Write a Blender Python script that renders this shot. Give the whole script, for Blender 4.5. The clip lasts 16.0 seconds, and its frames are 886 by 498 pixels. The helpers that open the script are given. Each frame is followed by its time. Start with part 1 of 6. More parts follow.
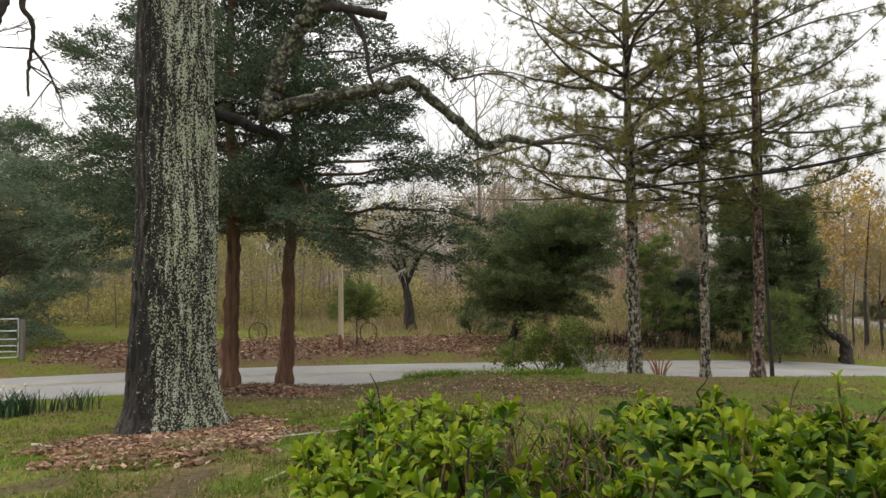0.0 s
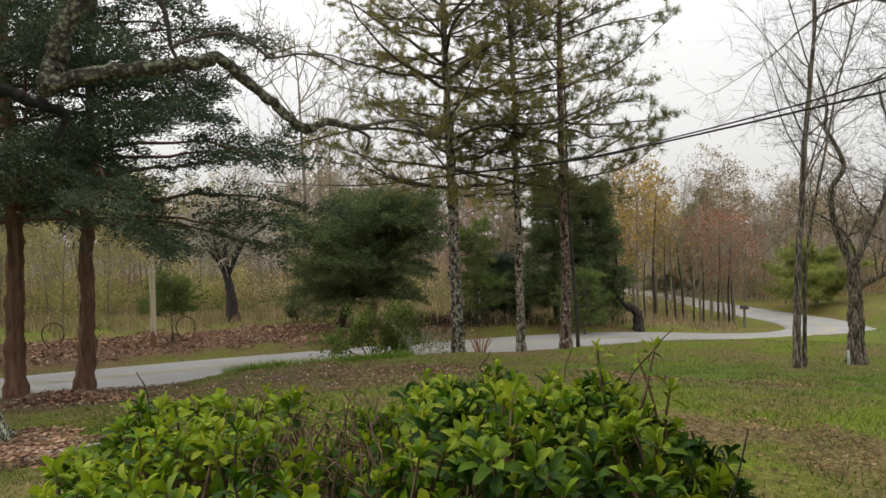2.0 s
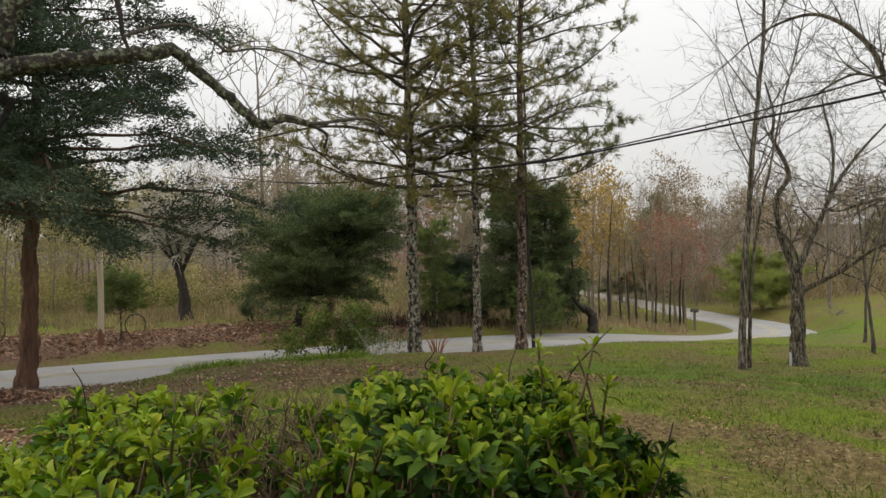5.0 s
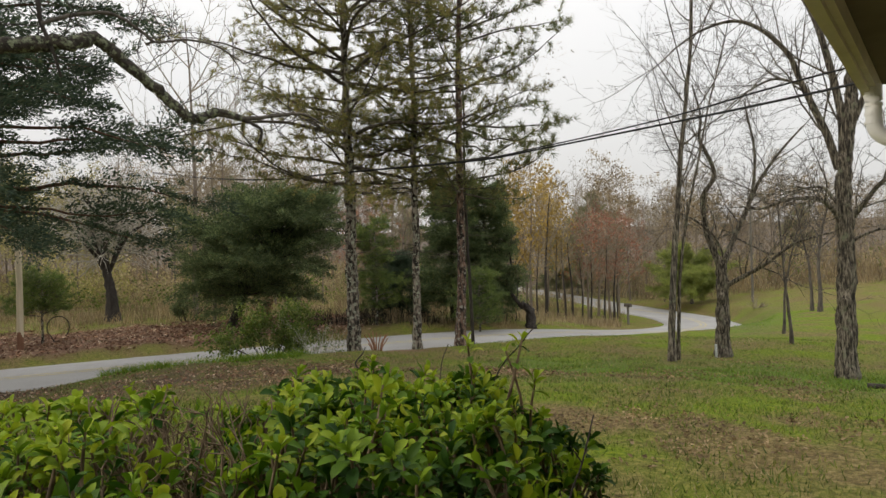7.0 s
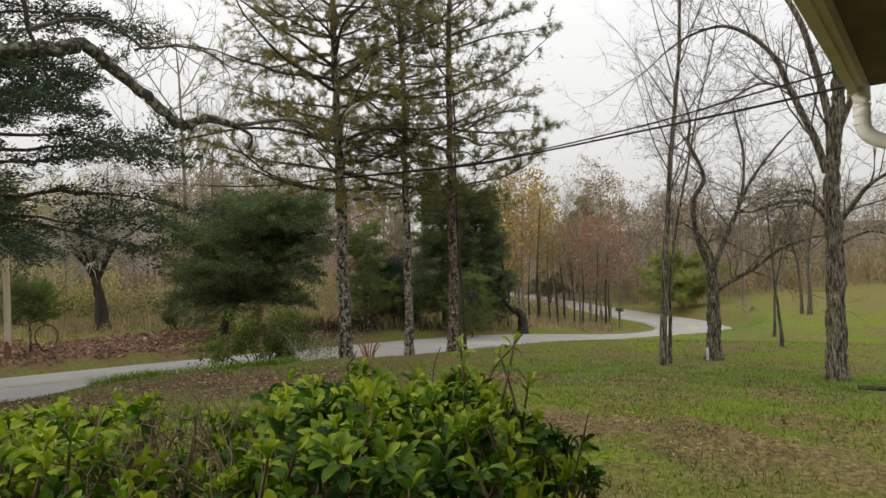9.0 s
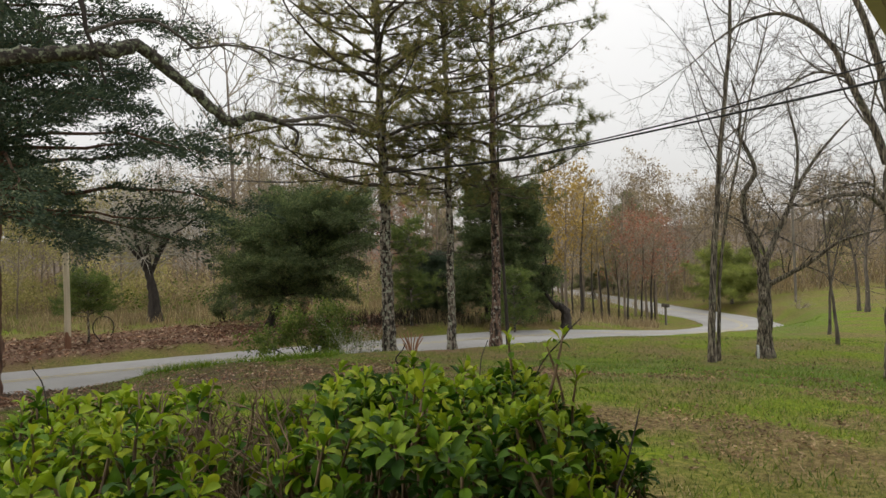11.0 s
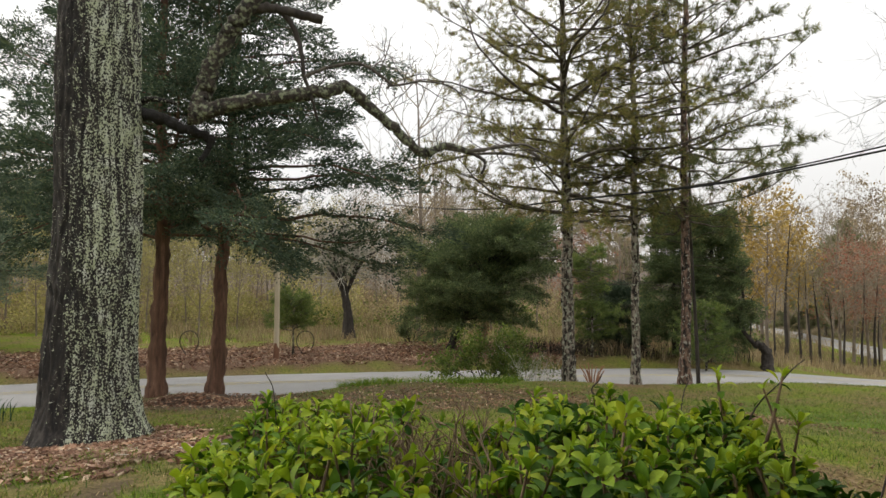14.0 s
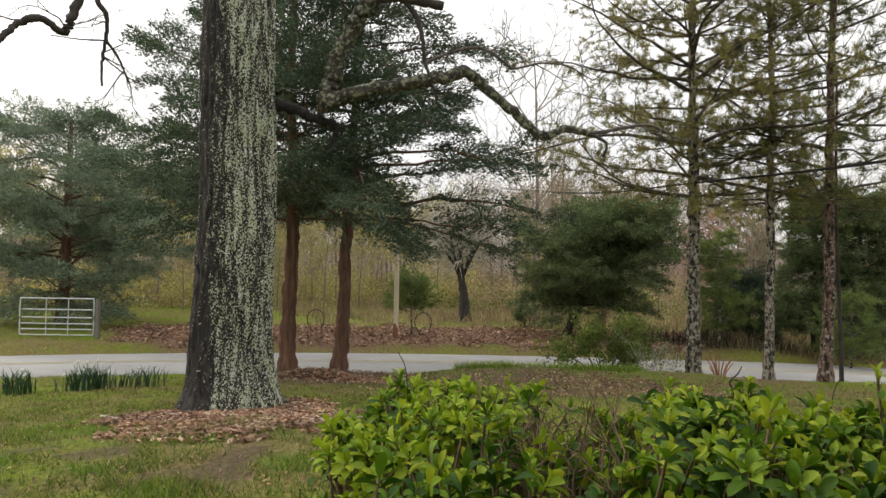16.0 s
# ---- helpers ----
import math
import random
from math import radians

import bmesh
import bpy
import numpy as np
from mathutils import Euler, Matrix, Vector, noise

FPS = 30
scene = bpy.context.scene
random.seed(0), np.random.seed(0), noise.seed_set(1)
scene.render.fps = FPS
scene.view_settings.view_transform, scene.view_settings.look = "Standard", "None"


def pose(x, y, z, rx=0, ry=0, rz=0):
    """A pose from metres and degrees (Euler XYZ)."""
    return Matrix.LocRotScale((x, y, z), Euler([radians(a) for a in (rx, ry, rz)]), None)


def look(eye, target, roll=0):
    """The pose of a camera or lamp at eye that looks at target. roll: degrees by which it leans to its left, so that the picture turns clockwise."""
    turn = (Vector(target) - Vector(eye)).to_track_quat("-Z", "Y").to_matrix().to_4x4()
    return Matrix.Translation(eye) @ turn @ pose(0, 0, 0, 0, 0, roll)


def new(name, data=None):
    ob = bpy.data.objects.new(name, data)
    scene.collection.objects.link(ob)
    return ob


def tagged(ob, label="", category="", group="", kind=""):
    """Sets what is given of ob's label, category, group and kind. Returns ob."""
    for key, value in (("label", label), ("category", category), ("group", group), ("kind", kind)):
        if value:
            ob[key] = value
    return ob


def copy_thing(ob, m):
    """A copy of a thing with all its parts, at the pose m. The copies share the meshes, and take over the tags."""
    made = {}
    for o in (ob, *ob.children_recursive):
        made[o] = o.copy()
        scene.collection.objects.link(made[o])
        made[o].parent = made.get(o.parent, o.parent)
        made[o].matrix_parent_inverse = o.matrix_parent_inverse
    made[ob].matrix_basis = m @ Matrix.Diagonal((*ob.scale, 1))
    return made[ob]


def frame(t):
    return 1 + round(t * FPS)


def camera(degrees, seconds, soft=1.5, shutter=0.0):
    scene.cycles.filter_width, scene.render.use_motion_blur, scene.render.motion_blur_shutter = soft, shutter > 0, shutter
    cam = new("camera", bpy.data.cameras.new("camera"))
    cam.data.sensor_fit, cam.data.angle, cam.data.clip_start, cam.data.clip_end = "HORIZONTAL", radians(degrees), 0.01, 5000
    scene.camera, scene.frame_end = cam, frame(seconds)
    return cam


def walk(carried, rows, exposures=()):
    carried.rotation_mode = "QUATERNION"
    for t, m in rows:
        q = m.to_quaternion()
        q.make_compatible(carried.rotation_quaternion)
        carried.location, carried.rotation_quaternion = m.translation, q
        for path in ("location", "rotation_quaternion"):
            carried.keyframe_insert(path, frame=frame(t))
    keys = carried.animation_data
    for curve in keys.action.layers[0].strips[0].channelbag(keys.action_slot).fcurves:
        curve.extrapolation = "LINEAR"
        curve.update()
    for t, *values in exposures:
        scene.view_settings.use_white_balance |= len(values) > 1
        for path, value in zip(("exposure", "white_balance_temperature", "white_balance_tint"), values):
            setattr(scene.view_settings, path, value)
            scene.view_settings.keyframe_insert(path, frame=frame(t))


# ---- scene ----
cam = camera(69.2, 16.0)
PATH = [
    (0, (0.005, -0.038, 2.529), (0.003, 1.96, 2.608), -0.4),
    (0.5, (0.075, -0.022, 2.527), (0.321, 1.961, 2.61), -0.7),
    (1, (0.118, -0.009, 2.526), (0.511, 1.951, 2.583), -1.4),
    (1.5, (0.136, -0.003, 2.52), (0.591, 1.944, 2.552), -1.7),
    (2, (0.149, 0.009, 2.516), (0.666, 1.94, 2.541), -2.0),
    (2.5, (0.168, 0.012, 2.514), (0.726, 1.933, 2.504), -2.1),
    (3, (0.164, -0.002, 2.517), (0.698, 1.925, 2.553), -1.5),
    (3.2, (0.165, -0.005, 2.519), (0.697, 1.923, 2.563), -2.1),
    (5.3, (0.189, -0.026, 2.508), (0.858, 1.859, 2.528), -1.3),
    (5.5, (0.198, -0.03, 2.508), (0.895, 1.845, 2.531), -1.7),
    (6, (0.209, -0.031, 2.507), (0.958, 1.823, 2.535), -1.5),
    (6.5, (0.209, -0.027, 2.507), (1.005, 1.808, 2.537), -1.0),
    (7, (0.212, -0.025, 2.506), (1.022, 1.804, 2.517), -1.4),
    (7.5, (0.215, -0.022, 2.507), (1.02, 1.808, 2.531), -1.7),
    (8, (0.217, -0.017, 2.509), (1.044, 1.803, 2.538), -1.7),
    (8.2, (0.222, -0.008, 2.506), (1.059, 1.808, 2.534), -1.8),
    (10.3, (0.2, -0.02, 2.49), (0.988, 1.819, 2.516), -1.4),
    (10.5, (0.198, -0.018, 2.491), (0.959, 1.831, 2.506), -1.4),
    (11, (0.195, -0.019, 2.492), (0.908, 1.849, 2.508), -1.7),
    (11.5, (0.179, -0.032, 2.493), (0.806, 1.867, 2.55), -1.4),
    (12, (0.157, -0.041, 2.496), (0.655, 1.894, 2.583), -1.0),
    (12.5, (0.144, -0.036, 2.492), (0.517, 1.928, 2.55), -0.8),
    (13, (0.142, -0.027, 2.492), (0.445, 1.948, 2.591), -0.5),
    (13.5, (0.134, -0.024, 2.492), (0.341, 1.961, 2.616), 0.3),
    (14, (0.137, -0.023, 2.491), (0.312, 1.966, 2.599), 0.1),
    (14.5, (0.133, -0.02, 2.487), (0.309, 1.971, 2.562), 0.1),
    (15, (0.13, -0.019, 2.488), (0.28, 1.973, 2.565), 0.1),
    (15.5, (0.118, -0.015, 2.489), (0.159, 1.983, 2.544), 0.1),
    (16, (0.095, -0.043, 2.493), (-0.087, 1.948, 2.548), 1.0),
]
walk(cam, [(t, look(eye, target, roll)) for t, eye, target, roll in PATH], [(0, 0.07), (1.5, -0.03), (5.5, -0.16), (10.5, -0.14), (13, 0.0), (16, 0.13)])

# ---- world and sun: an overcast evening ----
SUN_EL, SUN_AZ = 24.0, -70.0
world = bpy.data.worlds.new("overcast_sky")
scene.world = world
world.use_nodes = True
wn = world.node_tree
wn.nodes.clear()
w_out = wn.nodes.new("ShaderNodeOutputWorld")
w_sky = wn.nodes.new("ShaderNodeTexSky")
w_sky.sky_type, w_sky.sun_disc = "NISHITA", False
w_sky.sun_elevation, w_sky.sun_rotation = radians(SUN_EL), radians(SUN_AZ)
w_sky.air_density, w_sky.dust_density, w_sky.ozone_density = 1.0, 6.0, 1.0
w_a, w_b, w_add = wn.nodes.new("ShaderNodeBackground"), wn.nodes.new("ShaderNodeBackground"), wn.nodes.new("ShaderNodeAddShader")
w_a.inputs["Strength"].default_value = 0.02
w_co, w_no, w_rp = wn.nodes.new("ShaderNodeTexCoord"), wn.nodes.new("ShaderNodeTexNoise"), wn.nodes.new("ShaderNodeValToRGB")
w_no.inputs["Scale"].default_value, w_no.inputs["Detail"].default_value = 2.2, 5.0
w_rp.color_ramp.elements[0].position, w_rp.color_ramp.elements[0].color = 0.3, (0.95, 0.94, 0.93, 1)
w_rp.color_ramp.elements[1].position, w_rp.color_ramp.elements[1].color = 0.7, (1.02, 1.0, 0.97, 1)
wn.links.new(w_co.outputs["Generated"], w_no.inputs["Vector"])
wn.links.new(w_no.outputs["Fac"], w_rp.inputs["Fac"])
w_sep, w_up, w_mul = wn.nodes.new("ShaderNodeSeparateXYZ"), wn.nodes.new("ShaderNodeMath"), wn.nodes.new("ShaderNodeMath")
w_up.operation, w_up.inputs[1].default_value = "MAXIMUM", 0.0
w_mul.operation, w_mul.inputs[1].default_value, w_mul.inputs[2].default_value = "MULTIPLY_ADD", 1.15, 0.70
wn.links.new(w_co.outputs["Generated"], w_sep.inputs[0])
wn.links.new(w_sep.outputs[2], w_up.inputs[0])
wn.links.new(w_up.outputs[0], w_mul.inputs[0])
wn.links.new(w_mul.outputs[0], w_b.inputs["Strength"])
wn.links.new(w_rp.outputs["Color"], w_b.inputs["Color"])
wn.links.new(w_sky.outputs["Color"], w_a.inputs["Color"])
wn.links.new(w_a.outputs[0], w_add.inputs[0])
wn.links.new(w_b.outputs[0], w_add.inputs[1])
wn.links.new(w_add.outputs[0], w_out.inputs["Surface"])
sun = new("sun", bpy.data.lights.new("sun", "SUN"))
sun.data.energy, sun.data.angle, sun.data.color = 1.0, radians(40), (1.0, 0.90, 0.76)
sun.rotation_euler = (radians(90 - SUN_EL), 0, radians(-SUN_AZ + 180))

# ---- materials ----


def nodes_of(name):
    m = bpy.data.materials.new(name)
    m.use_nodes = True
    return m, m.node_tree, m.node_tree.nodes["Principled BSDF"]


def put(nt, kind, **values):
    n = nt.nodes.new(kind)
    for k, v in values.items():
        n.inputs[k.replace("_", " ")].default_value = v
    return n


def rgba(c):
    return (c[0], c[1], c[2], 1)


def ramp(nt, fac, stops):
    n = nt.nodes.new("ShaderNodeValToRGB")
    e = n.color_ramp.elements
    while len(e) < len(stops):
        e.new(0.5)
    for one, (p, c) in zip(e, stops):
        one.position, one.color = p, rgba(c)
    nt.links.new(fac, n.inputs["Fac"])
    return n.outputs["Color"]


def noise_tex(nt, scale, detail=4.0, stretch=(1, 1, 1), rough=0.6):
    co = nt.nodes.new("ShaderNodeTexCoord")
    mp = nt.nodes.new("ShaderNodeMapping")
    mp.inputs["Scale"].default_value = stretch
    no = put(nt, "ShaderNodeTexNoise", Scale=scale, Detail=detail, Roughness=rough)
    nt.links.new(co.outputs["Object"], mp.inputs["Vector"])
    nt.links.new(mp.outputs["Vector"], no.inputs["Vector"])
    return no.outputs["Fac"]


def mixed(nt, fac, a, b, how="MIX"):
    n = nt.nodes.new("ShaderNodeMix")
    n.data_type, n.blend_type = "RGBA", how
    for sock, v in ((n.inputs[0], fac), (n.inputs[6], a), (n.inputs[7], b)):
        if isinstance(v, (int, float)):
            sock.default_value = v
        elif isinstance(v, tuple):
            sock.default_value = rgba(v)
        else:
            nt.links.new(v, sock)
    return n.outputs[2]


def bumped(nt, bsdf, height, strength, distance):
    b = put(nt, "ShaderNodeBump", Strength=strength, Distance=distance)
    nt.links.new(height, b.inputs["Height"])
    nt.links.new(b.outputs["Normal"], bsdf.inputs["Normal"])


def surface(name, stops, scale, rough=0.8, detail=5.0, stretch=(1, 1, 1), bump=0.5, depth=0.01, second=None, scale2=1.0, how=(0.4, 0.65), metal=0.0):
    """Two scales of noise: stops coloured by the fine one, second laid over by the coarse one."""
    m, nt, b = nodes_of(name)
    fine = noise_tex(nt, scale, detail, stretch)
    col = ramp(nt, fine, stops)
    if second:
        coarse = noise_tex(nt, scale2, 5.0)
        col = mixed(nt, ramp(nt, coarse, [(how[0], (0, 0, 0)), (how[1], (1, 1, 1))]), col, second)
    nt.links.new(col, b.inputs["Base Color"])
    b.inputs["Roughness"].default_value, b.inputs["Metallic"].default_value = rough, metal
    bumped(nt, b, fine, bump, depth)
    return m


def foliage(name, stops, rough=0.55, through_light=0.25, sheen=0.3, clump=1.2, depth=0.45):
    """Leaves that differ from one another and from clump to clump in colour."""
    m, nt, b = nodes_of(name)
    geo = nt.nodes.new("ShaderNodeNewGeometry")
    oi = nt.nodes.new("ShaderNodeObjectInfo")
    add = nt.nodes.new("ShaderNodeMath")
    add.operation = "ADD"
    frac = nt.nodes.new("ShaderNodeMath")
    frac.operation = "FRACT"
    nt.links.new(geo.outputs["Random Per Island"], add.inputs[0])
    nt.links.new(oi.outputs["Random"], add.inputs[1])
    nt.links.new(add.outputs[0], frac.inputs[0])
    col = ramp(nt, frac.outputs[0], stops)
    lo, hi = 1 - depth, 1 + depth
    grain = ramp(nt, noise_tex(nt, 35.0, 3.0), [(0.3, (0.82, 0.82, 0.82)), (0.7, (1.0, 1.0, 0.92))])
    col = mixed(nt, 1.0, col, grain, "MULTIPLY")
    wide = ramp(nt, noise_tex(nt, clump, 3.0), [(0.32, (lo, lo, lo * 0.96)), (0.5, (1, 1, 1)), (0.68, (hi, hi * 0.98, hi * 0.9))])
    col = mixed(nt, 1.0, col, wide, "MULTIPLY")
    nt.links.new(col, b.inputs["Base Color"])
    b.inputs["Roughness"].default_value = rough
    b.inputs["Specular IOR Level"].default_value = sheen
    tr = nt.nodes.new("ShaderNodeBsdfTranslucent")
    nt.links.new(col, tr.inputs["Color"])
    mx = nt.nodes.new("ShaderNodeMixShader")
    mx.inputs[0].default_value = through_light
    out = nt.nodes["Material Output"]
    nt.links.new(b.outputs[0], mx.inputs[1])
    nt.links.new(tr.outputs[0], mx.inputs[2])
    nt.links.new(mx.outputs[0], out.inputs["Surface"])
    return m


def lichen_bark():
    """Furrowed grey-brown bark with pale green lichen in flecks that thicken on one flank."""
    m, nt, b = nodes_of("oak_bark")
    fine = noise_tex(nt, 18.0, 6.0, (1, 1, 0.3))
    bark = ramp(nt, fine, [(0.35, (0.005, 0.004, 0.004)), (0.55, (0.022, 0.018, 0.015)), (0.8, (0.075, 0.064, 0.052))])
    fleck = noise_tex(nt, 44.0, 3.0, (1, 1, 0.8), 0.55)
    patch = noise_tex(nt, 2.6, 5.0, (1, 1, 0.5))
    crest = nt.nodes.new("ShaderNodeAttribute")
    crest.attribute_name = "crest"
    co = nt.nodes.new("ShaderNodeTexCoord")
    sep = nt.nodes.new("ShaderNodeSeparateXYZ")
    nt.links.new(co.outputs["Object"], sep.inputs[0])
    side = put(nt, "ShaderNodeMapRange")
    side.inputs[1].default_value, side.inputs[2].default_value, side.inputs[3].default_value, side.inputs[4].default_value = -0.28, 0.16, -0.40, 0.05
    nt.links.new(sep.outputs[0], side.inputs[0])

    def add_up(a, b, by):
        n = nt.nodes.new("ShaderNodeMath")
        n.operation, n.inputs[1].default_value = "MULTIPLY_ADD", by
        nt.links.new(a, n.inputs[0])
        nt.links.new(b, n.inputs[2])
        return n.outputs[0]

    total = add_up(crest.outputs["Fac"], add_up(patch, add_up(fleck, side.outputs[0], 2.7), 0.6), 0.34)
    shift = nt.nodes.new("ShaderNodeMath")
    shift.operation, shift.inputs[1].default_value = "SUBTRACT", 1.33
    nt.links.new(total, shift.inputs[0])
    hold = ramp(nt, shift.outputs[0], [(0.62, (0, 0, 0)), (0.66, (1, 1, 1))])
    pale = ramp(nt, noise_tex(nt, 3.0, 3.0), [(0.35, (0.40, 0.42, 0.34)), (0.55, (0.34, 0.37, 0.24)), (0.72, (0.54, 0.55, 0.48))])
    nt.links.new(mixed(nt, hold, bark, pale), b.inputs["Base Color"])
    b.inputs["Roughness"].default_value = 0.92
    bumped(nt, b, fine, 0.9, 0.03)
    return m


def ground_stuff():
    """Lawn, bare soil and leaf litter; where each lies is told by the mesh's own layers."""
    m, nt, b = nodes_of("lawn_and_litter")

    def layer(name):
        a = nt.nodes.new("ShaderNodeAttribute")
        a.attribute_name = name
        return a.outputs["Fac"]

    patch = noise_tex(nt, 0.5, 6.0, (1, 1, 1), 0.68)
    fine = noise_tex(nt, 16.0, 6.0, (1, 1, 1), 0.75)
    tiny = noise_tex(nt, 60.0, 4.0, (1, 1, 1), 0.7)
    green = ramp(nt, fine, [(0.3, (0.035, 0.06, 0.004)), (0.5, (0.125, 0.18, 0.008)), (0.72, (0.26, 0.29, 0.02))])
    dry = ramp(nt, fine, [(0.3, (0.035, 0.025, 0.011)), (0.5, (0.16, 0.115, 0.05)), (0.72, (0.34, 0.26, 0.13))])
    fresh = ramp(nt, tiny, [(0.3, (0.05, 0.10, 0.012)), (0.7, (0.13, 0.22, 0.03))])
    litter = ramp(nt, tiny, [(0.28, (0.045, 0.024, 0.016)), (0.5, (0.18, 0.105, 0.072)), (0.75, (0.36, 0.25, 0.18))])
    soil = ramp(nt, fine, [(0.3, (0.04, 0.027, 0.018)), (0.65, (0.13, 0.095, 0.065))])
    lawn = mixed(nt, ramp(nt, patch, [(0.42, (0, 0, 0)), (0.6, (0.9, 0.9, 0.9))]), green, dry)
    col = mixed(nt, layer("dry"), lawn, dry)
    col = mixed(nt, layer("fresh"), col, fresh)
    col = mixed(nt, layer("soil"), col, soil)
    col = mixed(nt, layer("litter"), col, litter)
    col = mixed(nt, layer("woods"), col, ramp(nt, noise_tex(nt, 0.9, 8.0, (1, 1, 0.3), 0.8), [(0.3, (0.05, 0.042, 0.035)), (0.5, (0.13, 0.105, 0.085)), (0.7, (0.2, 0.165, 0.13))]))
    nt.links.new(col, b.inputs["Base Color"])
    b.inputs["Roughness"].default_value = 0.95
    b.inputs["Specular IOR Level"].default_value = 0.15
    bumped(nt, b, fine, 0.8, 0.04)
    return m


M_GROUND = ground_stuff()
M_OAK = lichen_bark()
M_ROAD = surface("worn_asphalt", [(0.35, (0.245, 0.24, 0.235)), (0.65, (0.33, 0.325, 0.315))], 90.0, 0.85, 4.0, bump=0.3, depth=0.004, second=(0.37, 0.365, 0.35), scale2=0.6, how=(0.4, 0.8))
M_LINE = surface("worn_yellow_paint", [(0.4, (0.38, 0.31, 0.14)), (0.6, (0.50, 0.42, 0.20))], 30.0, 0.7, bump=0.2, depth=0.002, second=(0.33, 0.31, 0.26), scale2=4.0)
M_CEDAR_BARK = surface("cedar_bark", [(0.3, (0.042, 0.021, 0.013)), (0.55, (0.135, 0.070, 0.043)), (0.8, (0.25, 0.15, 0.098))], 12.0, 0.95, 6.0, (1, 1, 0.12), 1.0, 0.04)
M_PINE_BARK = surface("pine_bark", [(0.42, (0.012, 0.009, 0.007)), (0.50, (0.085, 0.066, 0.05)), (0.60, (0.27, 0.235, 0.19))], 13.0, 0.95, 4.0, (1, 1, 0.36), 1.0, 0.05, second=(0.30, 0.31, 0.24), scale2=11.0, how=(0.54, 0.60))
M_RED_PINE = surface("reddish_pine_bark", [(0.42, (0.014, 0.010, 0.008)), (0.50, (0.09, 0.055, 0.04)), (0.62, (0.22, 0.14, 0.105))], 13.0, 0.95, 4.0, (1, 1, 0.36), 1.0, 0.05, second=(0.30, 0.29, 0.25), scale2=13.0, how=(0.57, 0.62))
M_GREY_BARK = surface("grey_bark", [(0.3, (0.035, 0.029, 0.025)), (0.55, (0.10, 0.086, 0.072)), (0.8, (0.19, 0.17, 0.14))], 10.0, 0.95, 6.0, (1, 1, 0.3), 0.9, 0.03)
M_DARK_BARK = surface("dark_bark", [(0.3, (0.014, 0.011, 0.009)), (0.6, (0.05, 0.041, 0.034)), (0.85, (0.11, 0.095, 0.08))], 10.0, 0.95, 6.0, (1, 1, 0.3), 1.0, 0.03)
M_LIMB = surface("limb_bark", [(0.3, (0.008, 0.007, 0.006)), (0.55, (0.045, 0.036, 0.028)), (0.8, (0.12, 0.10, 0.075))], 13.0, 0.95, 6.0, (1, 1, 1), 1.0, 0.05, second=(0.20, 0.22, 0.14), scale2=15.0, how=(0.50, 0.62))
M_PALE_TWIG = surface("pale_twig", [(0.3, (0.29, 0.27, 0.225)), (0.7, (0.54, 0.51, 0.44))], 8.0, 0.95, 4.0, (1, 1, 0.4), 0.5, 0.01)
# twig colour lightened to carry the haze over the woods
M_HAZED_TWIG = surface("haze_paled_twig", [(0.3, (0.19, 0.155, 0.11)), (0.7, (0.36, 0.305, 0.225))], 2.0, 0.95, 4.0, (1, 1, 0.3), 0.5, 0.01)
M_WOOD_TRUNK = surface("woodland_trunk", [(0.3, (0.12, 0.096, 0.074)), (0.7, (0.26, 0.215, 0.17))], 6.0, 0.95, 5.0, (1, 1, 0.3), 0.6, 0.02)
M_LAWN_BARK = surface("lawn_oak_bark", [(0.40, (0.020, 0.016, 0.012)), (0.5, (0.095, 0.078, 0.058)), (0.62, (0.27, 0.235, 0.18))], 30.0, 0.95, 5.0, (1, 1, 0.16), 1.0, 0.05, second=(0.20, 0.21, 0.14), scale2=6.0, how=(0.56, 0.72))
M_STEM = surface("shrub_stem", [(0.3, (0.07, 0.045, 0.025)), (0.7, (0.22, 0.155, 0.09))], 40.0, 0.85, 4.0, (1, 1, 0.3), 0.6, 0.003)


def stained_pole():
    """Weathered pole wood, its buried end stained reddish brown."""
    m, nt, b = nodes_of("stained_pole_wood")
    fine = noise_tex(nt, 8.0, 6.0, (1, 1, 0.05))
    col = ramp(nt, fine, [(0.3, (0.40, 0.34, 0.23)), (0.7, (0.64, 0.56, 0.41))])
    co = nt.nodes.new("ShaderNodeTexCoord")
    sep = nt.nodes.new("ShaderNodeSeparateXYZ")
    nt.links.new(co.outputs["Object"], sep.inputs[0])
    rag = nt.nodes.new("ShaderNodeMath")
    rag.operation, rag.inputs[1].default_value = "MULTIPLY_ADD", 0.9
    nt.links.new(noise_tex(nt, 5.0, 4.0, (1, 1, 0.4)), rag.inputs[0])
    nt.links.new(sep.outputs[2], rag.inputs[2])
    foot = ramp(nt, rag.outputs[0], [(0.98, (1, 1, 1)), (1.0, (0, 0, 0))])
    nt.links.new(mixed(nt, foot, col, ramp(nt, fine, [(0.3, (0.12, 0.055, 0.03)), (0.7, (0.26, 0.13, 0.075))])), b.inputs["Base Color"])
    b.inputs["Roughness"].default_value = 0.9
    bumped(nt, b, fine, 0.6, 0.01)
    return m


